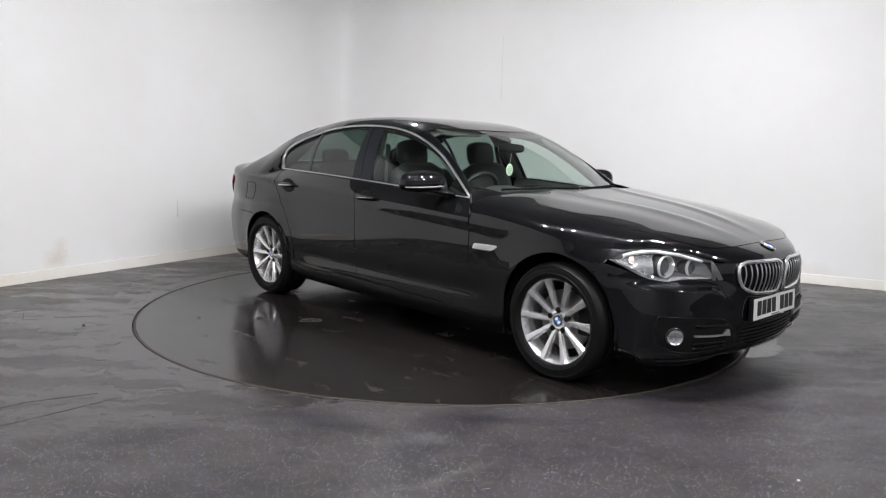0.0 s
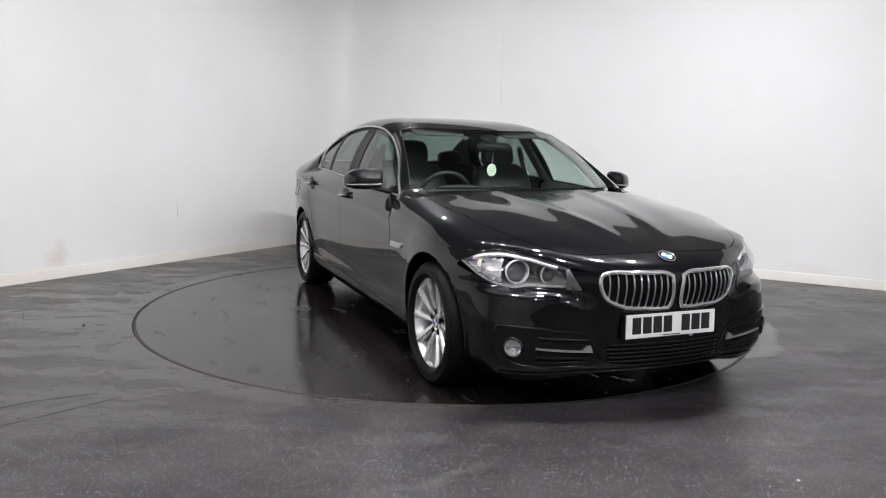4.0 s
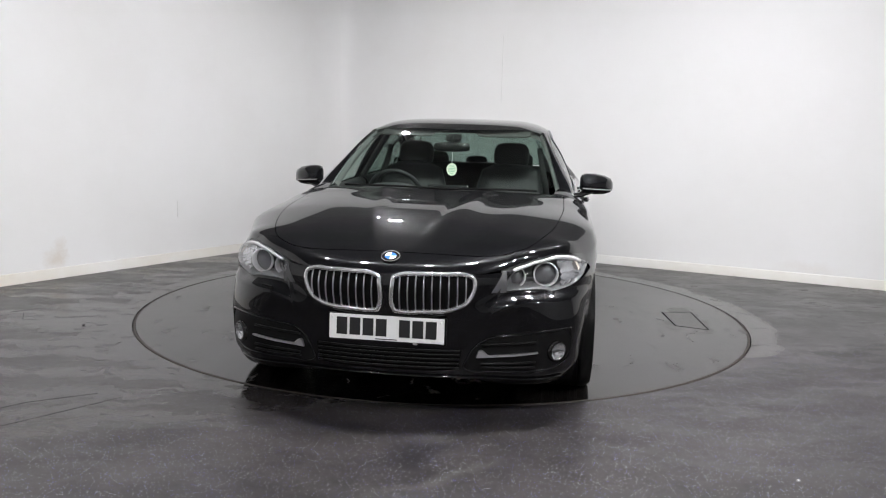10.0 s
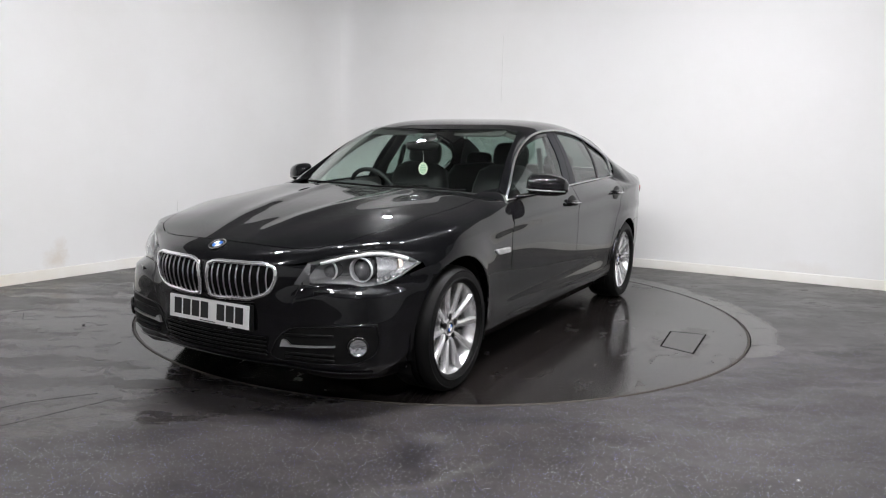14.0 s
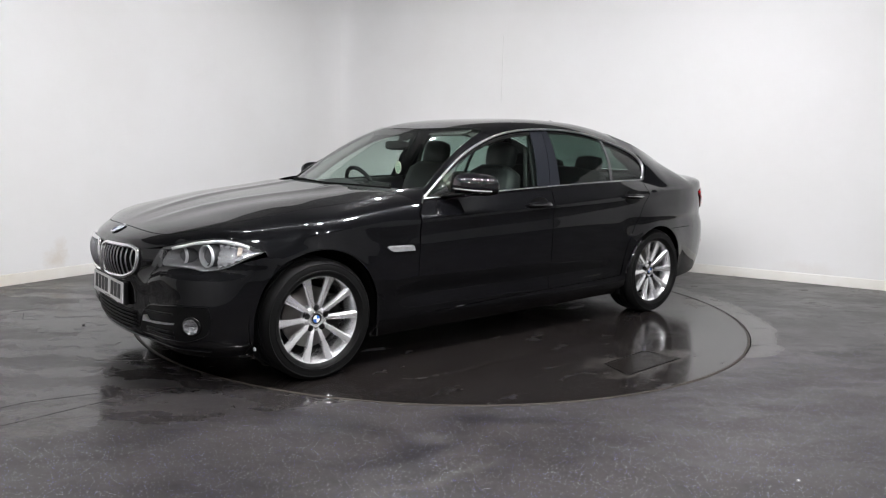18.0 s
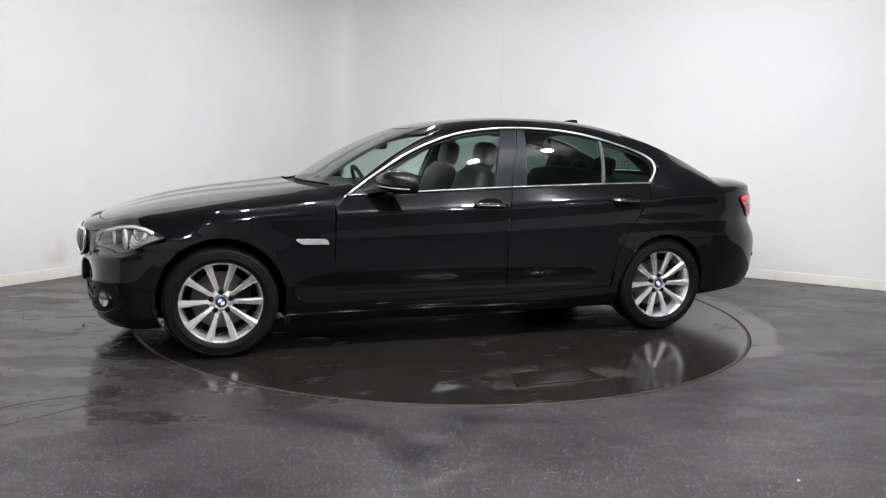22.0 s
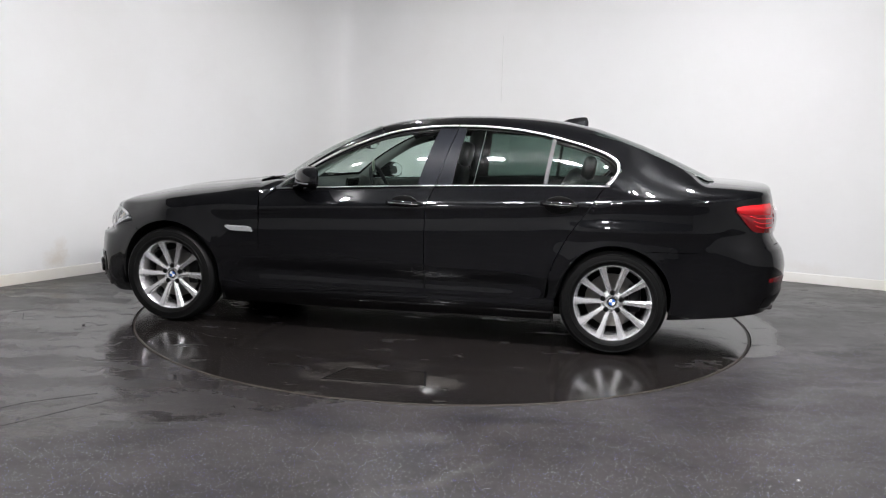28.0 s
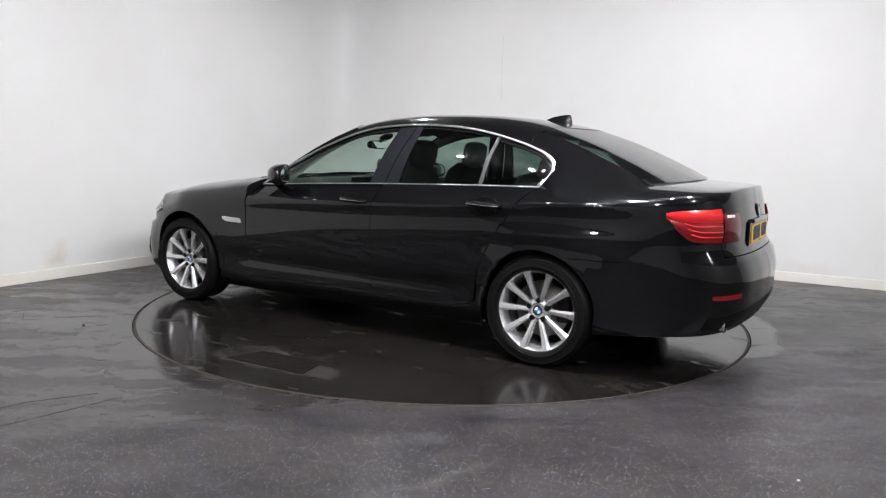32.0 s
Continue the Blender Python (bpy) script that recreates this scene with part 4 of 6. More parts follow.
def build_quarter(sgn):
    bottom = [(-1.078, 0.322), (-1.10, 0.326)]
    for t in spaced(0, 1, 24):
        ang = t * (math.pi / 2 + math.asin(math.sqrt(ARCH_R ** 2 - 0.318 ** 2) / ARCH_R))
        bottom.append((-AXLE + ARCH_R * math.cos(ang), HUB_Z + ARCH_R * math.sin(ang)))
    bottom += [(x, 0.656) for x in spaced(-1.68, -1.95, 7)]
    n = len(bottom)
    g1 = []
    for i, (xb, zb) in enumerate(bottom):
        s = i / (n - 1)
        xt = lerp(-1.424, -1.95, s)
        zt = HAUNCH_Z(xt)
        col = []
        for b in spaced(0, 1, 30):
            z = lerp(zb, zt, b)
            x = lerp(xb, xt, b)
            straight = lerp(-1.078, -1.424, (z - 0.322) / 0.708)
            x += (GAP_R(z) - GAP - straight) * max(0.0, 1 - s * 4) ** 2 * min(1.0, b * 6)
            col.append(side_x(x, z))
        g1.append(col)
    # round the rear corner to the boot lid
    u0, u1 = u_of_x(-1.95), u_of_y(0.645, 0.9, True)
    g2 = []
    for a in spaced(0, 1, 26):
        u = lerp(u0, u1, a)
        x = plan(u)[0]
        zt = lerp(HAUNCH_Z(x), shoulder_z(x), min(1.0, a * 4))
        zs = lerp(0.656, 0.705, a ** 1.5)
        g2.append([side(u, lerp(zs, zt, b)) for b in spaced(0, 1, 20)])
    # pillar and haunch: level sections from the shoulder to the glass or the boot lid
    foots = [c[-1] for c in g1] + [c[-1] for c in g2[1:]]
    lean0 = spline([-2.3, -2.06, -1.75, -1.6, -1.488], [0.0, 0.45, 0.85, 0.62, TIP_LEAN])
    lean1 = spline([-2.06, -1.75, -1.488], [6.0, 1.5, 0.95])

    def edge(x):
        q = Vector(REAR_SIDE(rear_side_t(max(x, -2.03)))) + Vector((0, 0, -0.002))
        w = max(0.0, min(1.0, (-1.93 - x) / 0.13))
        w = w * w * (3 - 2 * w)
        e = Vector((x, 0.645, deck(x, 0.645)))
        return Vector((x, lerp(q.y, e.y, w), lerp(q.z, e.z, w)))

    def section(p, f):
        """From the shoulder point p inwards, f from 0 to 1."""
        q = edge(p.x)
        d = math.hypot(q.y - p.y, q.z - p.z)
        t0 = Vector((0, -lean0(p.x), 1)).normalized() * d
        t1 = Vector((0, -lean1(p.x), 1)).normalized() * d
        v = p * (2 * f ** 3 - 3 * f * f + 1) + t0 * (f ** 3 - 2 * f * f + f) + q * (3 * f * f - 2 * f ** 3) + t1 * (f ** 3 - f * f)
        w = max(0.0, min(1.0, (-2.03 - p.x) / 0.25))
        w = w * w * (3 - 2 * w)
        if w:
            y = lerp(p.y, min(0.645, p.y), f)
            v = v.lerp(Vector((p.x, y, p.z if f == 0 else deck(p.x, y))), w)
        return Vector((p.x, v.y, v.z))

    def f_at(p, z):
        lo, hi = 0.0, 1.0
        for _ in range(30):
            m = (lo + hi) / 2
            lo, hi = (m, hi) if section(p, m).z < z else (lo, m)
        return lo
    full, hook, upper = [], [], []
    for p in foots:
        if p.x < -1.487:
            full.append([section(p, b) for b in spaced(0, 1, 20)])
        else:
            z = float(np.interp(p.x, _tt[_top:, 0], _tt[_top:, 2])) - 0.004
            hook.append([section(p, f_at(p, z) * b) for b in spaced(0, 1, 8)])
    hook.append([section(foots[len(hook)], f_at(foots[len(hook)], 1.127) * b) for b in spaced(0, 1, 8)])
    first = full[0]
    for k, x in enumerate(spaced(-1.28, foots[len(hook) - 1].x, 16)):
        p = side_x(x, HAUNCH_Z(x))
        p = Vector((x, p.y, p.z))
        t = Vector(TT(tt_x(x))) + Vector((0, 0.004, 0.006))
        f0 = f_at(p, t.z)
        col = [section(p, lerp(f0, 1.0, b)) for b in spaced(0, 1, 12)]
        gap = (t - col[0]) * min(1.0, (15 - k) / 4)
        gap.x = 0
        upper.append([c + gap * (1 - b) ** 2 for c, b in zip(col, spaced(0, 1, 12))])
    shell("rear_quarter_panel", [g1, g2, full, hook, upper], PAINT, CAR, "", 0.012, sgn < 0)


TIP_LEAN = 0.33


def build_boot():
    top = []
    for i in range(20):
        a = i / 19
        row = []
        for j in range(41):
            y = (-1 + 2 * j / 40) * 0.641
            x0 = -2.118 + 0.09 * (abs(y) / 0.68) ** 2
            u = u_of_y(abs(y), 0.97, True)
            x1 = deck_edge(u).x
            x = lerp(x0, x1, a)
            row.append(Vector((x, y, deck(x, y) if a < 1 else deck_edge(u).z)))
        top.append(row)
    face = []
    for j in range(41):
        y = (-1 + 2 * j / 40) * 0.641
        u = u_of_y(abs(y), 0.97, True)
        zt = deck_edge(u).z
        col = []
        for b in spaced(0, 1, 16):
            z = lerp(zt, 0.705, b)
            p = side(u, z)
            col.append(Vector((p.x, math.copysign(p.y, y if y else 1), z)))
        face.append(col)
    return shell("boot_lid", [top, face], PAINT, CAR, "glossy black boot lid with a small lip", 0.014, outward=(-0.6, 0, 0.8))


def build_rear_bumper():
    def arch_x(z):
        return -AXLE - math.sqrt(max(ARCH_R ** 2 - max(z - HUB_Z, 0) ** 2, 0.0))
    bot = spline([0, 0.3, 0.6, 0.8, 1.0], [0.235, 0.262, 0.285, 0.30, 0.305])
    rows = []
    n = 70
    ends = u_of_y(0.645, 0.9, True)
    for i in range(-n, n + 1):
        s = 1 - abs(i) / n
        ut = lerp(u_of_x(arch_x(0.652)), 1.0, s)
        y = side(ut, 0.68).y
        zt = 0.652 if plan(ut)[0] > -1.95 else lerp(0.652, 0.70, min(1.0, (-1.95 - plan(ut)[0]) / 0.5))
        row = []
        for j in range(26):
            z = lerp(bot(s), zt, j / 25)
            u = lerp(u_of_x(arch_x(z)), 1.0, s)
            p = side(u, z)
            row.append(Vector((p.x, math.copysign(p.y, i if i else 1), z)))
        rows.append(row)
    return shell("rear_bumper", [rows], PAINT, CAR, "glossy black rear bumper", 0.012)


# ---- side windows, trims, pillars between the doors
def pane_grid(xb0, xb1, xt0, xt1, nu=20, nv=10, f0=0.0, f1=1.0, off=0.0, t0=None, t1=None):
    rows = []
    ta = tt_x(xt0) if t0 is None else t0
    tb = tt_x(xt1) if t1 is None else t1
    for i in range(nu):
        a = i / (nu - 1)
        xb = lerp(xb0, xb1, a)
        p = Vector((xb, belt_y(xb), belt_z(xb)))
        q = Vector(TT(lerp(ta, tb, a)))
        row = []
        for f in spaced(f0, f1, nv):
            v = p.lerp(q, f)
            v += Vector((0, 0.885, 0.465)) * (off - 0.006 + 0.022 * math.sin(math.pi * f))
            row.append(v)
        rows.append(row)
    return rows


def build_side_glass(sgn, fdoor, rdoor):
    mir = sgn < 0
    o = (0, 1, 0.4)
    shell("window_pane", [pane_grid(0.728, -0.225, 0.73, -0.335, 26)], SIDE_GLASS, fdoor, "clear greenish side window glass", 0.0, mir, o)
    shell("window_pane", [pane_grid(-0.452, -1.03, -0.512, -1.075, 18)], REAR_GLASS, rdoor, "dark tinted side window glass", 0.0, mir, o)
    shell("quarter_pane", [pane_grid(-1.052, -1.418, -1.092, 0, 18, t1=1.0)], REAR_GLASS, rdoor, "dark tinted quarter window glass", 0.0, mir, o)
    shell("pillar_cover", [pane_grid(-0.225, -0.345, -0.335, -0.455, 5, off=0.004)], PILLAR, fdoor, "satin black pillar cover", 0.01, mir, o)
    shell("pillar_cover", [pane_grid(-0.351, -0.452, -0.461, -0.512, 5, off=0.004)], PILLAR, rdoor, "satin black pillar cover", 0.01, mir, o)
    shell("window_divider", [pane_grid(-1.026, -1.052, -1.072, -1.094, 4, off=0.008)], DIVIDER, rdoor, "grey satin metal window divider", 0.01, mir, o)
    # dark inner surround under the bright trim
    shell("window_surround", [pane_grid(0.70, -0.225, 0.70, -0.335, 30, 3, 0.90, 1.0, 0.003)], GLOSS_BLACK, fdoor, "", 0.006, mir, o)
    shell("window_surround", [pane_grid(-0.452, -1.02, -0.512, -1.06, 16, 3, 0.94, 1.0, 0.003)], GLOSS_BLACK, rdoor, "", 0.006, mir, o)
    shell("window_surround", [pane_grid(-1.052, -1.418, -1.092, 0, 18, 3, 0.88, 1.0, 0.003, t1=1.0)], GLOSS_BLACK, rdoor, "", 0.006, mir, o)
    s = -1 if mir else 1

    def strip(name, pts, r, parent, up=(0, 0.3, 1), flat=0.5):
        v, f = tube([(p[0], s * p[1], p[2]) for p in pts], r, 8, False, flat, up=(up[0], s * up[1], up[2]))
        me = mesh_of(name, v, f, SATIN)
        part_mesh(name, me, parent, "bright satin metal window trim")
    lowline = lambda x: (x, belt_y(x) + 0.012, belt_z(x) + 0.002)
    strip("window_trim", [lowline(x) for x in spaced(0.735, -0.343, 24)], 0.0078, fdoor)
    strip("window_trim", [lowline(x) for x in spaced(-0.352, -1.43, 24)], 0.0078, rdoor)
    tb = tt_x(-0.456)
    upl = lambda t: Vector(TT(t)) + Vector((0, 0.012, 0.004))
    strip("upper_trim", [upl(t) for t in spaced(0.0, tb, 40)], 0.0078, fdoor, (0, 0.9, 0.4), 0.9)
    strip("upper_trim", [upl(t) for t in spaced(tb + 0.003, 1.0, 50)], lambda a: 0.0078 + 0.009 * max(0.0, (a - 0.72) / 0.28) ** 1.0, rdoor, (0, 0.9, 0.4), 0.8)


def build_handle(sgn, x, z, parent):
    """Dark bulge for the shaded bowl, with a pull bar and a chrome strip."""
    c = side_x(x, z)
    # the bowl is not sunk in; its shade is only this black colour
    bm = bmesh.new()
    bmesh.ops.create_uvsphere(bm, u_segments=24, v_segments=12, radius=1.0)
    bmesh.ops.scale(bm, vec=(0.092, 0.005, 0.054), verts=bm.verts)
    bmesh.ops.translate(bm, vec=(c.x, sgn * (c.y - 0.002), c.z - 0.004), verts=bm.verts)
    part("handle_bowl", bm, BOWL_SHADE, parent, "black bulge painted as the shaded handle recess", True)
    pts = [(c.x + 0.112 * t, sgn * (c.y + 0.004 + 0.026 * (1 - t * t) ** 0.5), c.z + 0.004 * t) for t in spaced(-1, 1, 15)]
    v, f = tube(pts, lambda a: 0.013 + 0.007 * math.sin(math.pi * a), 10, False, 0.55, up=(0, 1, 0))
    part_mesh("handle", mesh_of("handle", v, f, PAINT), parent)
    pts = [(c.x + 0.10 * t, sgn * (c.y + 0.021 + 0.026 * (1 - t * t * 0.9) ** 0.5), c.z + 0.003 * t) for t in spaced(-1, 1, 13)]
    v, f = tube(pts, 0.0040, 8, False, 0.7)
    part_mesh("handle_strip", mesh_of("handle_strip", v, f, CHROME), parent, "chrome strip on the door handle")


# ---- wheels
def build_wheel():
    w = new("wheel")
    w.parent = CAR
    R, half = 0.3245, 0.118
    prof = [(0.232, -half + 0.012), (0.245, -half), (0.285, -half - 0.006), (0.308, -half + 0.004), (0.319, -half + 0.018), (R, -half + 0.034)]
    for g in (-0.055, -0.02, 0.02, 0.055):
        prof += [(R, g - 0.006), (R - 0.008, g - 0.004), (R - 0.008, g + 0.004), (R, g + 0.006)]
    prof += [(R, half - 0.034), (0.319, half - 0.018), (0.309, half - 0.004), (0.303, half + 0.002), (0.301, half + 0.0045), (0.298, half + 0.0045), (0.296, half + 0.003), (0.285, half + 0.006), (0.268, half + 0.005), (0.266, half + 0.008), (0.260, half + 0.008), (0.258, half + 0.004), (0.247, half), (0.240, half - 0.006), (0.232, half - 0.02)]
    v, f = lathe(prof, 96)
    me = mesh_of("tyre", v, f, RUBBER)
    smooth_by_angle(me, 40)
    part_mesh("tyre", me, w, "black road tyre")
    # rim barrel and outer flange
    prof = [(0.232, -0.10), (0.222, -0.09), (0.212, -0.05), (0.212, 0.05), (0.224, 0.085), (0.231, 0.098), (0.239, 0.108), (0.2450, 0.114), (0.2485, 0.111), (0.247, 0.100), (0.238, 0.094)]
    v, f = lathe(prof, 96)
    part_mesh("rim", mesh_of("rim", v, f, ALLOY), w, "silver alloy rim")
    # ten flared spokes
    spoke = None
    for i in range(10):
        a = 2 * math.pi * i / 10
        if spoke is None:
            secs = [(0.046, 0.0120, 0.066, 0.034), (0.078, 0.0155, 0.077, 0.034), (0.12, 0.0172, 0.084, 0.034), (0.17, 0.0200, 0.092, 0.034), (0.21, 0.0235, 0.099, 0.032), (0.226, 0.0262, 0.102, 0.026), (0.238, 0.031, 0.104, 0.018)]
            verts, faces = [], []
            for r, hw, y, d in secs:
                ring = [(-hw, y - 0.013), (-hw * 0.72, y - 0.004), (-hw * 0.42, y + 0.001), (hw * 0.10, y), (hw * 0.82, y - 0.003), (hw, y - 0.014), (hw * 0.8, y - d), (-hw * 0.8, y - d)]
                verts += [(r, yy, t) for t, yy in ring]
            m = 8
            for k in range(len(secs) - 1):
                for j in range(m):
                    faces.append((k * m + j, k * m + (j + 1) % m, (k + 1) * m + (j + 1) % m, (k + 1) * m + j))
            faces += [tuple(range(m))[::-1], tuple((len(secs) - 1) * m + j for j in range(m))]
            spoke = mesh_of("spoke", verts, faces, ALLOY)
            bm = bmesh.new()
            bm.from_mesh(spoke)
            bmesh.ops.recalc_face_normals(bm, faces=bm.faces)
            bm.to_mesh(spoke)
            bm.free()
            smooth_by_angle(spoke, 32)
        ob = part_mesh("spoke", spoke, w)
        ob.matrix_basis = Matrix.Rotation(-a, 4, "Y")
    prof = [(0.0, 0.066), (0.034, 0.066), (0.036, 0.071), (0.048, 0.070), (0.066, 0.064), (0.074, 0.050), (0.078, 0.02)]
    v, f = lathe(prof, 60)
    part_mesh("hub", mesh_of("hub", v, f, ALLOY), w)
    # no real holes: flat black discs give the shade of the bolt recesses
    bolt = None
    for i in range(5):
        a = math.pi / 2 + 2 * math.pi * i / 5
        m = Matrix.Rotation(-a, 4, "Y") @ Matrix.Translation((0.058, 0, 0))
        if bolt is None:
            v, f = lathe([(0.0, 0.0735), (0.0150, 0.0735), (0.0160, 0.0722), (0.0160, 0.05)], 16)
            bolt = mesh_of("bolt_hole", v, f, DEEP)
        ob = part_mesh("bolt_hole", bolt, w, "black disc painted as a shaded wheel bolt recess" if i == 0 else "")
        ob.matrix_basis = m
    roundel(w, Matrix.Translation((0, 0.071, 0)) @ Matrix.Rotation(-math.pi / 2, 4, "X"), 0.031)
    v, f = lathe([(0.07, -0.015), (0.165, -0.015), (0.165, 0.005), (0.07, 0.005), (0.068, 0.03), (0.02, 0.03)], 60)
    part_mesh("brake_disc", mesh_of("brake_disc", v, f, STEEL), w, "worn steel brake disc")
    # added black disc stands in for the shade seen between the spokes
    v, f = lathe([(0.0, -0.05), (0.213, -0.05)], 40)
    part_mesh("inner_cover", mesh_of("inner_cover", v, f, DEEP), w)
    cal = box_bm(0.075, 0.07, 0.17, Matrix.Translation((-0.135, -0.005, 0.02)), 0.015)
    part("brake_caliper", cal, TRIM_BLACK, w)
    return w


def roundel(parent, m, r):
    """A round badge: dark ring, quarters of blue and white."""
    v, f = lathe([(0.0, 0.0), (r * 0.66, 0.0), (r * 0.7, 0.0018), (r * 0.93, 0.0018), (r, 0.0)], 40, "z")
    ob = part_mesh("badge_ring", mesh_of("badge_ring", v, f, GLOSS_BLACK), parent, "round badge with a dark ring")
    ob.matrix_basis = m
    v, f = tube([(r * math.cos(t), r * math.sin(t), 0.0012) for t in [2 * math.pi * k / 36 for k in range(36)]], r * 0.07, 6, True)
    ob = part_mesh("badge_edge", mesh_of("badge_edge", v, f, CHROME), parent, "chrome badge edge")
    ob.matrix_basis = m
    for q in range(4):
        pts = [(0, 0, 0.0022)] + [(r * 0.64 * math.cos(t), r * 0.64 * math.sin(t), 0.0022) for t in spaced(q * math.pi / 2, (q + 1) * math.pi / 2, 10)]
        me = mesh_of("badge_quarter", pts, [tuple(range(len(pts)))], WHITE_ENAMEL if q % 2 else BLUE_ENAMEL, False)
        ob = part_mesh("badge_quarter", me, parent, "white enamel quarter" if q % 2 else "blue enamel quarter")
        ob.matrix_basis = m


WHEEL_Z = 0.3250


def place_wheels():
    first = build_wheel()
    first.matrix_basis = Matrix.Translation((AXLE, 0.815, WHEEL_Z))
    for x, s in ((-AXLE, 1), (AXLE, -1), (-AXLE, -1)):
        m = Matrix.Translation((x, s * (0.815 if x > 0 else 0.820), WHEEL_Z))
        if s < 0:
            m = m @ Matrix.Rotation(math.pi, 4, "Z")
        copy_thing(first, m)


# ---- front details
def fan(name, outline, off, mat, parent, label="", rear=False, nv=10, thick=0.006, mirror=False):
    """A patch on the nose or tail inside an outline of (y, z)."""
    ys = [p[0] for p in outline]
    y0, y1 = min(ys), max(ys)
    rows = []
    n = 26
    for i in range(n):
        y = lerp(y0 + 0.001, y1 - 0.001, i / (n - 1))
        zs = []
        for (ya, za), (yb, zb) in zip(outline, outline[1:] + outline[:1]):
            if (ya - y) * (yb - y) <= 0 and ya != yb:
                zs.append(lerp(za, zb, (y - ya) / (yb - ya)))
        lo, hi = min(zs), max(zs)
        rows.append([face_point(y, lerp(lo, hi, b), off, rear) for b in spaced(0, 1, nv)])
    return shell(name, [rows], mat, parent, label, thick, mirror, outward=(-1, 0, 0) if rear else (1, 0, 0))


def outline_tube(name, outline, off, r, mat, parent, label="", sgn=1, flat=1.0, fine=6, rear=False):
    c = curve3([(y, z, 0) for y, z in outline + outline[:1]])
    n = len(outline) * fine
    pts = []
    for k in range(n):
        q = c(k / n)
        p = face_point(q[0], q[1], off, rear)
        pts.append((p.x, sgn * p.y, p.z))
    v, f = tube(pts, r, 8, True, flat, up=(1, 0, 0))
    return part_mesh(name, mesh_of(name, v, f, mat), parent, label)


KIDNEY = [(0.0309, 0.6748), (0.0542, 0.6852), (0.1524, 0.6921), (0.2646, 0.693), (0.3441, 0.6895), (0.3731, 0.6774), (0.3815, 0.6487), (0.3721, 0.6114), (0.3488, 0.5715), (0.2927, 0.5446), (0.1618, 0.5316), (0.0636, 0.529), (0.0365, 0.5351), (0.029, 0.5533)]
FOG_FRAME = [(0.815, 0.440), (0.70, 0.437), (0.56, 0.421), (0.44, 0.400), (0.395, 0.368), (0.358, 0.305), (0.345, 0.266), (0.37, 0.252), (0.47, 0.249), (0.62, 0.253), (0.75, 0.266), (0.805, 0.30), (0.822, 0.37)]


def span_at(outline, y):
    zs = []
    for (ya, za), (yb, zb) in zip(outline, outline[1:] + outline[:1]):
        if (ya - y) * (yb - y) <= 0 and ya != yb:
            zs.append(lerp(za, zb, (y - ya) / (yb - ya)))
    return min(zs), max(zs)


def build_kidney(sgn):
    g = new("grille")
    g.parent = CAR
    tagged(g, "chrome-framed grille with upright slats")
    # no opening behind the slats: its depth of shade is a black sheet
    fan("backing", KIDNEY, 0.003, DEEP, g, "near-black sheet for the shade behind the slats", mirror=sgn < 0)
    outline_tube("grille_frame", KIDNEY, 0.011, 0.0105, BRIGHT_CHROME, g, "chrome grille frame", sgn, 0.9)
    for k in range(9):
        y = 0.062 + 0.0352 * k
        lo, hi = span_at(KIDNEY, y)
        pts = []
        for b in spaced(0, 1, 7):
            p = face_point(y, lerp(lo + 0.006, hi - 0.010, b), 0.010 + 0.008 * math.sin(math.pi * b))
            pts.append((p.x, sgn * p.y, p.z))
        v, f = tube(pts, 0.0040, 6, False, 0.85, up=(0, 1, 0))
        part_mesh("slat", mesh_of("slat", v, f, SATIN), g)


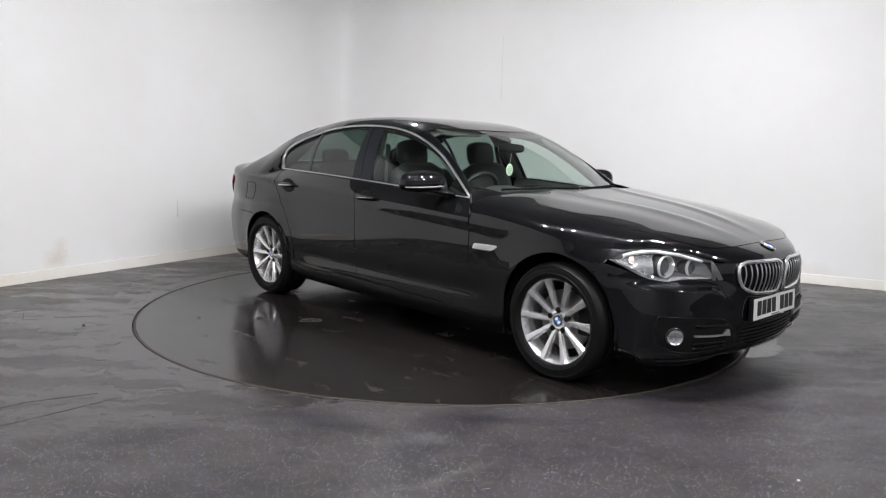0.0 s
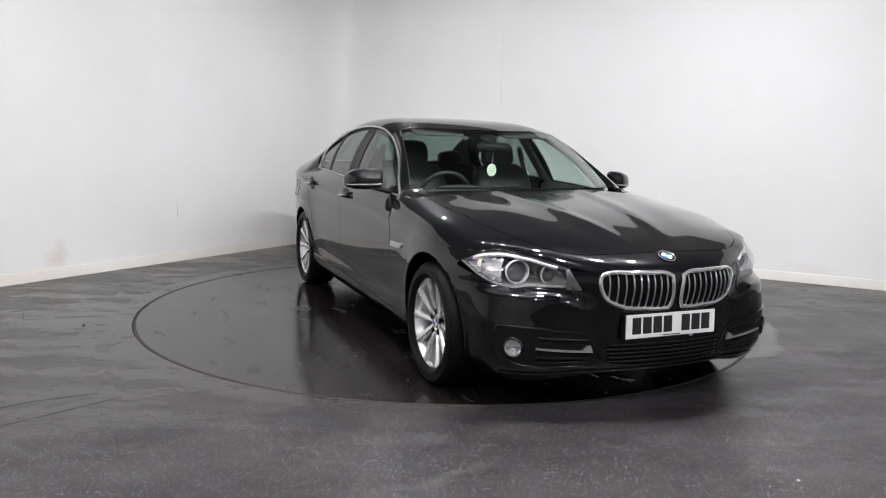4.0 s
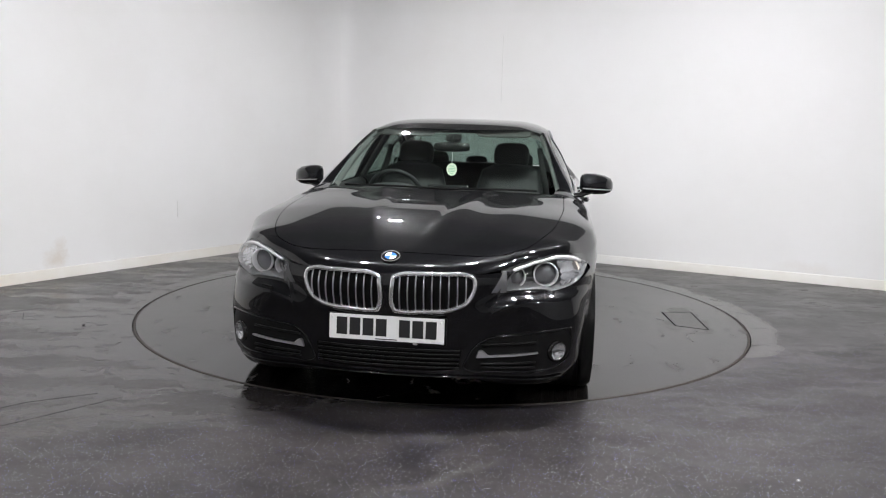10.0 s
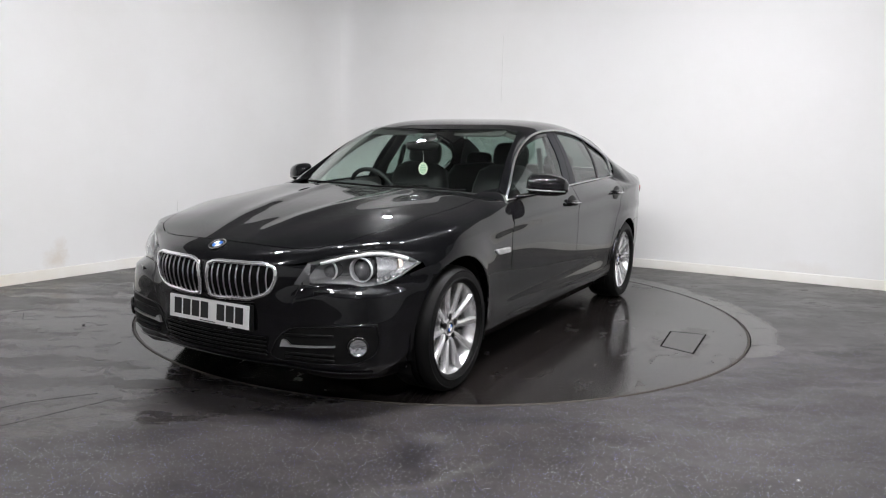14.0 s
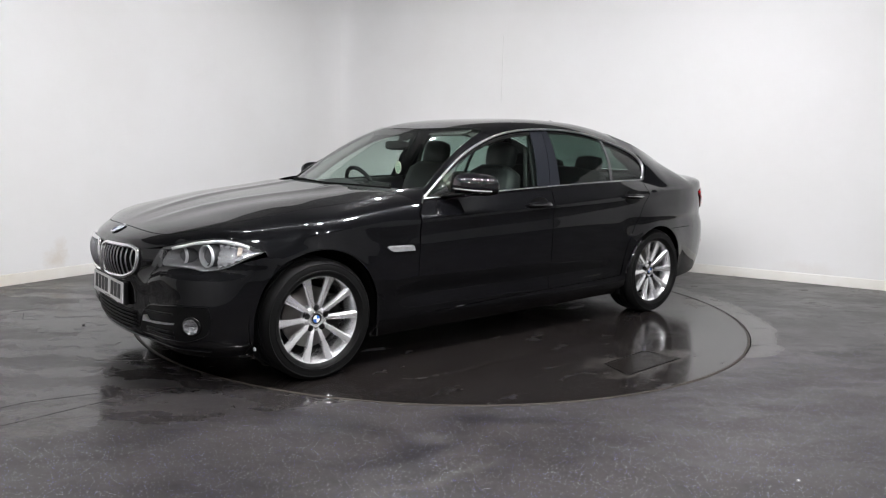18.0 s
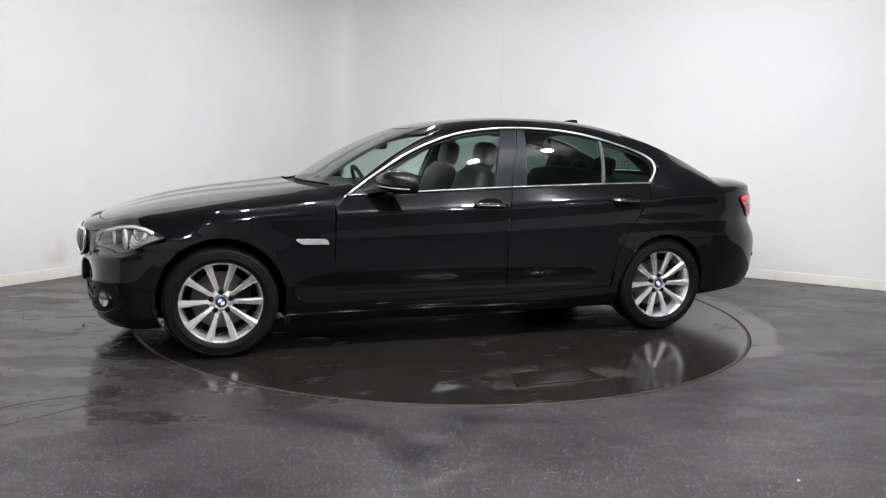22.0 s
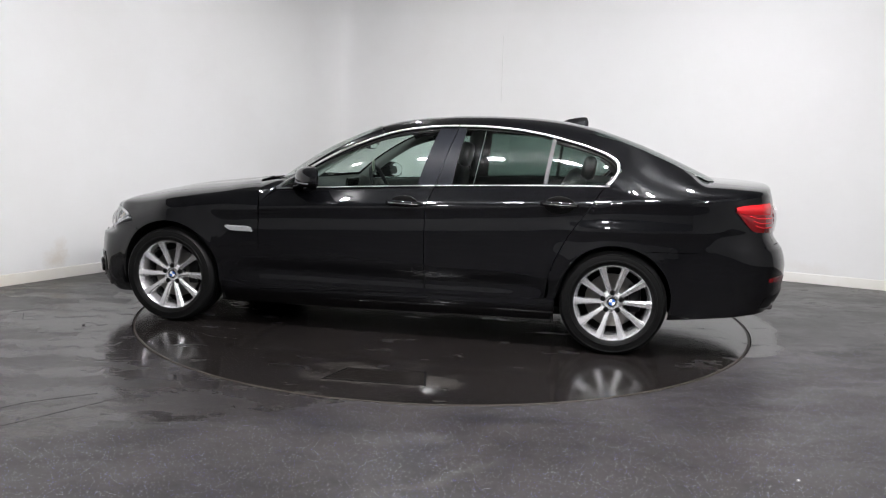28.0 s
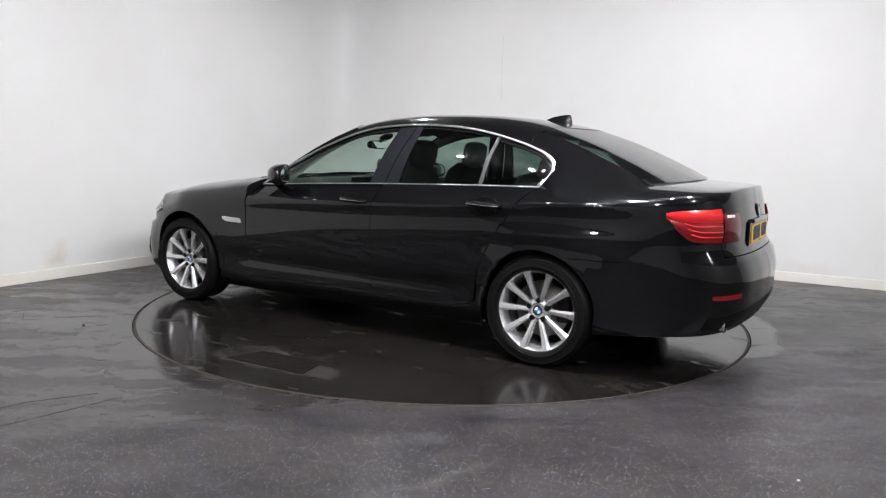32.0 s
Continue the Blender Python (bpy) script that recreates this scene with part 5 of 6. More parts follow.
def build_fog(sgn):
    g = new("fog_lamp_surround")
    g.parent = CAR
    fan("panel", FOG_FRAME, 0.002, TRIM_BLACK, g, "matt black plastic insert", mirror=sgn < 0)
    outline_tube("raised_edge", FOG_FRAME, 0.0, 0.006, PAINT, g, "", sgn, 1.0)
    for z0, z1 in ((0.392, 0.375), (0.300, 0.288), (0.276, 0.272)):
        pts = []
        for y in spaced(0.66, 0.42, 8):
            p = face_point(y, lerp(z0, z1, (0.66 - y) / 0.24), 0.008)
            pts.append((p.x, sgn * p.y, p.z))
        v, f = tube(pts, 0.006, 6, False, 1.0)
        part_mesh("fin", mesh_of("fin", v, f, TRIM_BLACK), g)
    # bright wedge-shaped strip
    strip = [(0.668, 0.348), (0.54, 0.336), (0.452, 0.329), (0.424, 0.354), (0.406, 0.350), (0.396, 0.318), (0.54, 0.327), (0.668, 0.341)]
    fan("bright_strip", strip, 0.016, STRIP, g, "grey satin strip", nv=4, thick=0.012, mirror=sgn < 0)
    c = face_point(0.752, 0.342, 0.001)
    n = (face_point(0.752, 0.342, 0.02) - c).normalized()
    m = Matrix.Translation((c.x, sgn * c.y, c.z)) @ Vector((n.x, sgn * n.y, n.z)).to_track_quat("Z", "Y").to_matrix().to_4x4()
    v, f = lathe([(0.052, -0.01), (0.050, 0.006), (0.046, 0.014), (0.042, 0.014), (0.039, 0.010), (0.039, -0.01)], 32, "z")
    part_mesh("fog_ring", mesh_of("fog_ring", v, f, GLOSS_BLACK), g).matrix_basis = m
    v, f = lathe([(0.0, 0.0035), (0.010, 0.0035), (0.012, 0.006), (0.022, 0.0055), (0.031, 0.009), (0.0395, 0.016)], 32, "z")
    part_mesh("fog_reflector", mesh_of("fog_reflector", v, f, FOG_WHITE), g, "chrome fog lamp reflector").matrix_basis = m
    v, f = lathe([(0.0, 0.022), (0.02, 0.0205), (0.040, 0.0165)], 32, "z")
    part_mesh("fog_lens", mesh_of("fog_lens", v, f, LAMP_GLASS), g, "clear fog lamp lens").matrix_basis = m
    part("fog_bar", box_bm(0.060, 0.004, 0.008, Matrix.Translation((0, 0.004, 0.011))), LAMP_DARK, g).matrix_basis = m


def build_headlight(sgn):
    g = new("headlight")
    g.parent = CAR
    tagged(g, "clear-covered headlight with twin round projectors")
    xs = spaced(2.213, 1.793, 34)
    cover, bowl, brow = [], [], []
    for x in xs:
        u = u_of_x(x)
        lo, hi = LAMP_LOW(x) + 0.003, lamp_top(x) - 0.002
        hi = max(hi, lo + 0.003)
        a = (2.213 - x) / 0.42
        depth = 0.105 * min(1.0, 0.06 + a * 9) * min(1.0, (1 - a) * 4)
        cover.append([skin_point(u, lerp(lo, hi, b), 0.001 + 0.004 * math.sin(math.pi * b)) for b in spaced(0, 1, 9)])
        bowl.append([skin_point(u, lerp(lo, hi, b), -0.004 - depth * min(1.0, 9.0 * min(b, 1 - b))) for b in (0, 0.06, 0.12, 0.3, 0.5, 0.7, 0.88, 0.94, 1)])
    shell("lamp_cover", [cover], LAMP_GLASS, g, "clear plastic lamp cover", 0.0, sgn < 0)
    shell("lamp_bowl", [bowl], LAMP_GREY, g, "grey lamp housing", 0.004, sgn < 0)
    # inner bezel that tapers towards the grille
    bez = []
    for b in spaced(0, 1, 8):
        z = lerp(0.609, 0.702, b)
        bez.append([skin_point(u_of_x(lerp(2.206, lerp(2.231, 2.212, b), a)), z, 0.0022) for a in spaced(0, 1, 6)])
    shell("lamp_bezel", [bez], BEZEL, g, "grey inner lamp bezel", 0.003, sgn < 0)
    # bright brow along the upper edge
    pts = []
    for x in spaced(2.19, 1.865, 22):
        p = skin_point(u_of_x(x), lamp_top(x) - 0.013, -0.010)
        pts.append((p.x, sgn * p.y, p.z))
    v, f = tube(pts, lambda a: 0.0085 + 0.002 * a, 8, False, 1.0)
    part_mesh("light_strip", mesh_of("light_strip", v, f, WHITE_ENAMEL), g, "white daytime light strip")
    for k, (y, z, x, r) in enumerate(((0.690, 0.674, 1.998, 0.059), (0.552, 0.667, 2.070, 0.050))):
        n = Vector((0.985, 0.17, 0)).normalized()
        m = Matrix.Translation((x, sgn * y, z)) @ Vector((n.x, sgn * n.y, 0)).to_track_quat("Z", "Y").to_matrix().to_4x4()
        v, f = lathe([(r * 0.88, -0.03), (r * 0.885, 0.004), (r * 0.935, 0.008), (r, 0.003), (r * 0.985, -0.008)], 40, "z")
        part_mesh("projector_ring", mesh_of("projector_ring", v, f, RING), g, "pale ring round a projector").matrix_basis = m
        v, f = lathe([(r * 0.98, -0.006), (r * 0.98, -0.06)], 40, "z")
        part_mesh("projector_shroud", mesh_of("projector_shroud", v, f, BEZEL), g).matrix_basis = m
        v, f = lathe([(0.0, 0.004), (r * 0.35, 0.001), (r * 0.62, -0.010), (r * 0.72, -0.022), (r * 0.86, -0.028)], 40, "z")
        part_mesh("projector", mesh_of("projector", v, f, LAMP_DARK), g, "dark projector lens").matrix_basis = m
    # bright fluted reflector towards the tip
    refl = []
    for i, x in enumerate(spaced(2.035, 1.80, 24)):
        u = u_of_x(x)
        lo, hi = LAMP_LOW(x) + 0.010, lamp_top(x) - lerp(0.026, 0.006, i / 23)
        hi = max(hi, lo + 0.004)
        refl.append([skin_point(u, lerp(lo, hi, b), -0.018 - 0.015 * ((round(b * 8) + i // 2) % 2) * min(1.0, (23 - i) / 6)) for b in spaced(0, 1, 9)])
    shell("side_reflector", [refl], CRYSTAL, g, "fluted chrome reflector", 0.003, sgn < 0)
    amb = []
    for x in spaced(1.925, 1.90, 4):
        u = u_of_x(x)
        lo, hi = LAMP_LOW(x) + 0.040, lamp_top(x) - 0.026
        amb.append([skin_point(u, lerp(lo, hi, b), -0.008) for b in spaced(0, 1, 5)])
    shell("amber_reflector", [amb], AMBER, g, "pale amber reflector", 0.003, sgn < 0)


def build_plate(name, x, z, tilt, mat, rear=False):
    p = new(name)
    p.parent = CAR
    tagged(p, "%s number plate with dark bars for characters" % ("yellow rear" if rear else "white front"))
    m = Matrix.Translation((x, 0, z)) @ Matrix.Rotation(tilt, 4, "Y")
    part("plate", box_bm(0.006, 0.524, 0.113, m, 0.0025), mat, p)
    d = -1 if rear else 1
    w = 0.049
    for k, c in enumerate((-0.203, -0.143, -0.083, -0.023, 0.083, 0.143, 0.203)):
        y = c * (1 if not rear else -1)
        part("plate_bar", box_bm(0.002, w, 0.078, m @ Matrix.Translation((d * 0.0035, y, 0.003))), INK, p)
    for y in (-0.245, 0.245):
        v, f = lathe([(0.0, 0.0025), (0.005, 0.002), (0.006, 0.0)], 12, "z")
        part_mesh("plate_cap", mesh_of("plate_cap", v, f, PLATE_WHITE), p).matrix_basis = m @ Matrix.Translation((d * 0.003, y, 0.04)) @ Matrix.Rotation(d * math.pi / 2, 4, "Y")
    part("maker_bar", box_bm(0.002, 0.10, 0.004, m @ Matrix.Translation((d * 0.0035, 0.0, -0.049))), INK, p)
    return p


def build_front():
    for s in (1, -1):
        build_kidney(s)
        build_fog(s)
        build_headlight(s)
    holder = box_bm(0.02, 0.54, 0.125, Matrix.Translation((2.262, 0, 0.437)), 0.006)
    part("plate_holder", holder, TRIM_BLACK, CAR)
    build_plate("front_number_plate", 2.279, 0.441, -0.05, PLATE_WHITE)
    part("plate_screw_tab", box_bm(0.01, 0.02, 0.008, Matrix.Translation((2.270, 0.13, 0.376)), 0.002), SATIN, CAR)
    # lower grille
    low = [(-0.335, 0.352), (0.335, 0.352), (0.330, 0.262), (0.2, 0.250), (-0.2, 0.250), (-0.330, 0.262)]
    g = new("lower_grille")
    g.parent = CAR
    tagged(g, "black lower grille with level slats")
    # black sheet on the skin paints the shaded opening
    fan("backing", low, 0.003, DEEP, g)
    for z in (0.268, 0.288, 0.308, 0.328, 0.348):
        pts = [tuple(face_point(y, z, 0.006)) for y in spaced(-0.325, 0.325, 25)]
        v, f = tube(pts, 0.0035, 6, False, 1.4)
        part_mesh("slat", mesh_of("slat", v, f, TRIM_BLACK), g)
    # spoiler lip
    pts = [tuple(face_point(y, 0.226 - 0.03 * abs(y) ** 2, 0.004)) for y in spaced(-0.78, 0.78, 41)]
    v, f = tube(pts, 0.007, 8, False, 0.8)
    part_mesh("front_lip", mesh_of("front_lip", v, f, PAINT), CAR)
    # bonnet badge
    x = 2.212
    z = deck(x, 0)
    n = Vector((deck(x - 0.02, 0) - deck(x + 0.02, 0), 0, 0.04)).normalized()
    b = new("bonnet_badge")
    b.parent = CAR
    tagged(b, "round blue and white badge")
    b.matrix_basis = Matrix.Translation(Vector((x, 0, z)) + n * 0.004) @ n.to_track_quat("Z", "Y").to_matrix().to_4x4()
    roundel(b, Matrix.Identity(4), 0.041)
    # washer caps below the lamps
    for s in (1, -1):
        c = face_point(0.60, 0.580, -0.0022)
        part("washer_cap", box_bm(0.006, 0.075, 0.020, Matrix.Translation((c.x, s * c.y, c.z)) @ Matrix.Rotation(s * 0.52, 4, "Z"), 0.003), PAINT, CAR)


# ---- door mirrors, side vents, rear details
def build_mirror(sgn):
    g = new("door_mirror")
    g.parent = CAR
    tagged(g, "black door mirror with chrome-free lower edge")
    secs = [(0.872, 0.02, 0.040, 0.030), (0.882, 0.092, 0.063, 0.048), (0.908, 0.126, 0.075, 0.058), (0.97, 0.128, 0.078, 0.060), (1.03, 0.112, 0.071, 0.054), (1.072, 0.076, 0.054, 0.040), (1.090, 0.02, 0.024, 0.016)]
    verts, faces, n = [], [], 20
    for y, dx, up, dn in secs:
        cz = 1.024 - (y - 0.87) * 0.06
        for k in range(n):
            t = 2 * math.pi * k / n
            c, s = math.cos(t), math.sin(t)
            c = math.copysign(abs(c) ** 0.75, c)
            s2 = math.copysign(abs(s) ** 0.75, s)
            xx = 0.465 + (dx * c if c > 0 else 0.03 * c * dx / 0.118)
            xx -= (y - 0.87) * 0.42
            verts.append((xx, sgn * y, cz + (up if s > 0 else dn) * s2))
    for i in range(len(secs) - 1):
        for k in range(n):
            m = (k + 1) % n
            faces.append((i * n + k, i * n + m, (i + 1) * n + m, (i + 1) * n + k))
    faces += [tuple(range(n)), tuple((len(secs) - 1) * n + k for k in range(n))]
    me = mesh_of("mirror_housing", verts, faces, PAINT)
    bm = bmesh.new()
    bm.from_mesh(me)
    bmesh.ops.recalc_face_normals(bm, faces=bm.faces)
    bm.to_mesh(me)
    bm.free()
    part_mesh("mirror_housing", me, g)
    # indicator strip, foot, mirror glass
    pts = [(0.465 + dx - (y - 0.87) * 0.42, sgn * y, 1.004 - (y - 0.87) * 0.06) for y, dx in ((0.89, 0.100), (0.912, 0.124), (0.97, 0.1275), (1.03, 0.110), (1.066, 0.080), (1.083, 0.046))]
    v, f = tube(pts, 0.0032, 6, False, 1.4)
    part_mesh("indicator_strip", mesh_of("indicator_strip", v, f, LAMP_GREY), g, "slim indicator strip")
    foot = [(0.60, sgn * 0.82, 0.955), (0.57, sgn * 0.865, 0.960), (0.53, sgn * 0.90, 0.968), (0.50, sgn * 0.95, 0.980)]
    v, f = tube(foot, lambda a: 0.040 - 0.008 * a, 12, False, 0.42, up=(0, 0, 1))
    part_mesh("mirror_foot", mesh_of("mirror_foot", v, f, GLOSS_BLACK), g)
    tri = [(0.70, sgn * 0.836, 0.948), (0.545, sgn * 0.856, 0.956), (0.555, sgn * 0.780, 1.052)]
    tri += [(x, y - sgn * 0.02, z) for x, y, z in tri]
    part_mesh("mirror_sail", mesh_of("mirror_sail", tri, [(0, 1, 2), (5, 4, 3), (0, 3, 4, 1), (1, 4, 5, 2), (2, 5, 3, 0)], GLOSS_BLACK, False), g)
    bm = bmesh.new()
    bmesh.ops.create_uvsphere(bm, u_segments=24, v_segments=8, radius=1.0)
    bmesh.ops.scale(bm, vec=(0.004, 0.090, 0.058), verts=bm.verts)
    bmesh.ops.transform(bm, matrix=Matrix.Translation((0.394, sgn * 0.975, 1.024)) @ Matrix.Rotation(sgn * 0.40, 4, "Z"), verts=bm.verts)
    part("mirror_glass", bm, MIRROR, g, "reflective mirror glass", True)


def build_side_vent(sgn):
    g = new("side_vent")
    g.parent = CAR
    tagged(g, "slim chrome side vent on the wing")
    pts0 = [(1.062, 0.682), (1.055, 0.691), (0.985, 0.690), (0.895, 0.688), (0.876, 0.680), (0.868, 0.655), (0.955, 0.655), (1.02, 0.657), (1.045, 0.668)]
    verts = []
    for off in (0.009, -0.002):
        for x, z in pts0:
            p = skin_point(u_of_x(x), z, off, sgn)
            verts.append(tuple(p))
    n = len(pts0)
    faces = [tuple(range(n)), tuple(range(2 * n - 1, n - 1, -1))] + [(k, (k + 1) % n, n + (k + 1) % n, n + k) for k in range(n)]
    part_mesh("vent_plate", mesh_of("vent_plate", verts, faces, VENT_SILVER, False), g)
    for z, x0, x1 in ((0.680, 0.90, 1.03), (0.664, 0.885, 0.985)):
        pts = [tuple(skin_point(u_of_x(x), z, 0.0095, sgn)) for x in spaced(x0, x1, 6)]
        v, f = tube(pts, 0.0035, 6, False, 0.5)
        part_mesh("vent_slot", mesh_of("vent_slot", v, f, LAMP_GREY), g)


def build_tail_lamp(sgn):
    g = new("tail_light")
    g.parent = CAR
    tagged(g, "red wrap-round tail light with light bars")
    us, ue = u_of_x(-2.235), u_of_y(0.648, 0.88, True)
    ui0, ui1 = u_of_y(0.640, 0.88, True), u_of_y(0.475, 0.88, True)
    hi = spline([0, 0.15, 1.0], [0.932, 0.942, 0.958])
    lo = spline([0, 0.12, 0.45, 1.0], [0.905, 0.86, 0.785, 0.777])
    split = spline([0, 0.1, 1.0], [0.915, 0.896, 0.884])

    def section(a0, a1, u0, u1, z_of, off, n=16):
        return [[skin_point(lerp(u0, u1, a), z_of(lerp(a0, a1, a), b), off + 0.006 * math.sin(math.pi * b)) for b in spaced(0, 1, 7)] for a in spaced(0, 1, n)]
    m = sgn < 0
    shell("upper_lens", [section(0, 1, us, ue, lambda a, b: lerp(split(a), hi(a), b), 0.008)], RED_BRIGHT, g, "bright red upper lens", 0.01, m)
    shell("lower_lens", [section(0, 1, us, ue, lambda a, b: lerp(lo(a), split(a) - 0.001, b), 0.008)], RED_LENS, g, "red lower lens", 0.01, m)
    shell("inner_lens", [section(1, 1, ui0, ui1, lambda a, b: lerp(0.777, 0.950 - 0.02, b), 0.008, 10)], RED_DARK, g, "dark red lens on the boot lid", 0.01, m)
    rev = [[skin_point(lerp(u_of_y(0.615, 0.88, True), u_of_y(0.55, 0.88, True), a), lerp(0.908, 0.922, b), 0.017) for b in spaced(0, 1, 4)] for a in spaced(0, 1, 5)]
    shell("reversing_lens", [rev], WHITE_ENAMEL, g, "clear reversing lens", 0.003, m)
    for k in range(3):
        pts = []
        for a in spaced(0.28 + 0.06 * k, 0.97, 14):
            z = 0.866 - 0.028 * k + 0.025 * max(0.0, (0.5 + 0.06 * k - a) / 0.3) ** 1.5
            p = skin_point(lerp(us, ue, a), z, 0.0125, sgn)
            pts.append(tuple(p))
        v, f = tube(pts, 0.0042, 6, False, 1.0)
        part_mesh("light_bar", mesh_of("light_bar", v, f, RED_BRIGHT), g)


def build_rear():
    for s in (1, -1):
        build_tail_lamp(s)
        # reflector in the bumper
        u0, u1 = u_of_y(0.745, 0.49, True), u_of_y(0.57, 0.49, True)
        r = [[skin_point(lerp(u0, u1, a), lerp(0.480, 0.502 + 0.006 * a, b), 0.006) for b in spaced(0, 1, 4)] for a in spaced(0, 1, 12)]
        shell("rear_reflector", [r], RED_LENS, CAR, "slim red reflector in the bumper", 0.008, s < 0)
    # fuel flap on the right rear quarter
    flap = [(-1.66, 0.905), (-1.80, 0.905), (-1.81, 0.89), (-1.81, 0.785), (-1.80, 0.772), (-1.66, 0.772), (-1.65, 0.785), (-1.65, 0.89)]
    pts = []
    for (xa, za), (xb, zb) in zip(flap, flap[1:] + flap[:1]):
        pts += [tuple(skin_point(u_of_x(lerp(xa, xb, k / 4)), lerp(za, zb, k / 4), 0.0004, -1)) for k in range(4)]
    v, f = tube(pts, 0.0016, 5, True)
    part_mesh("fuel_flap_joint", mesh_of("fuel_flap_joint", v, f, DEEP), CAR, "dark joint round the fuel flap")
    # lower valance
    rows = []
    for y in spaced(-0.74, 0.74, 41):
        rows.append([face_point(y, lerp(0.315, 0.43 - 0.05 * abs(y / 0.74) ** 3, b), 0.004, True) for b in spaced(0, 1, 6)])
    shell("rear_valance", [rows], TRIM_BLACK, CAR, "matt black lower bumper insert", 0.01, outward=(-1, 0, 0))
    for y in (0.60, 0.505):
        m = Matrix.Translation((-2.405, y, 0.326)) @ Matrix.Rotation(-math.pi / 2, 4, "Y")
        v, f = lathe([(0.036, -0.22), (0.041, -0.20), (0.0415, 0.055), (0.040, 0.062), (0.037, 0.060), (0.036, 0.02), (0.034, -0.10), (0.0, -0.10)], 36, "z")
        part_mesh("exhaust_tip", mesh_of("exhaust_tip", v, f, CHROME), CAR, "chrome exhaust tail pipe").matrix_basis = m
    part("plate_recess", box_bm(0.012, 0.62, 0.150, Matrix.Translation((-2.496, 0, 0.797)), 0.004), GLOSS_BLACK, CAR)
    build_plate("rear_number_plate", -2.505, 0.795, 0.03, PLATE_YELLOW, True)
    part("boot_handle", box_bm(0.02, 0.50, 0.022, Matrix.Translation((-2.504, 0, 0.872)), 0.006), PAINT, CAR)
    b = new("boot_badge")
    b.parent = CAR
    tagged(b, "round blue and white badge")
    b.matrix_basis = Matrix.Translation(face_point(0.0, 0.922, 0.005, True)) @ Matrix.Rotation(-math.pi / 2 + 0.15, 4, "Y")
    roundel(b, Matrix.Identity(4), 0.039)
    # shark-fin aerial
    secs = [(-1.085, 0.002, 0.008), (-1.14, 0.030, 0.020), (-1.20, 0.052, 0.026), (-1.245, 0.066, 0.027), (-1.268, 0.068, 0.024), (-1.280, 0.040, 0.016)]
    verts, faces = [], []
    for x, h, w in secs:
        z = roof_c(x) - 0.006
        verts += [(x, -w, z), (x, -w * 0.55, z + h * 0.45), (x, -w * 0.16, z + h * 0.93), (x, 0, z + h), (x, w * 0.16, z + h * 0.93), (x, w * 0.55, z + h * 0.45), (x, w, z)]
    for i in range(len(secs) - 1):
        faces += [(i * 7 + k, i * 7 + k + 1, i * 7 + k + 8, i * 7 + k + 7) for k in range(6)]
    faces += [tuple(range(7)), tuple(35 + k for k in range(7))]
    me = mesh_of("aerial_fin", verts, faces, PAINT)
    part_mesh("aerial_fin", me, CAR, "black shark-fin roof aerial")


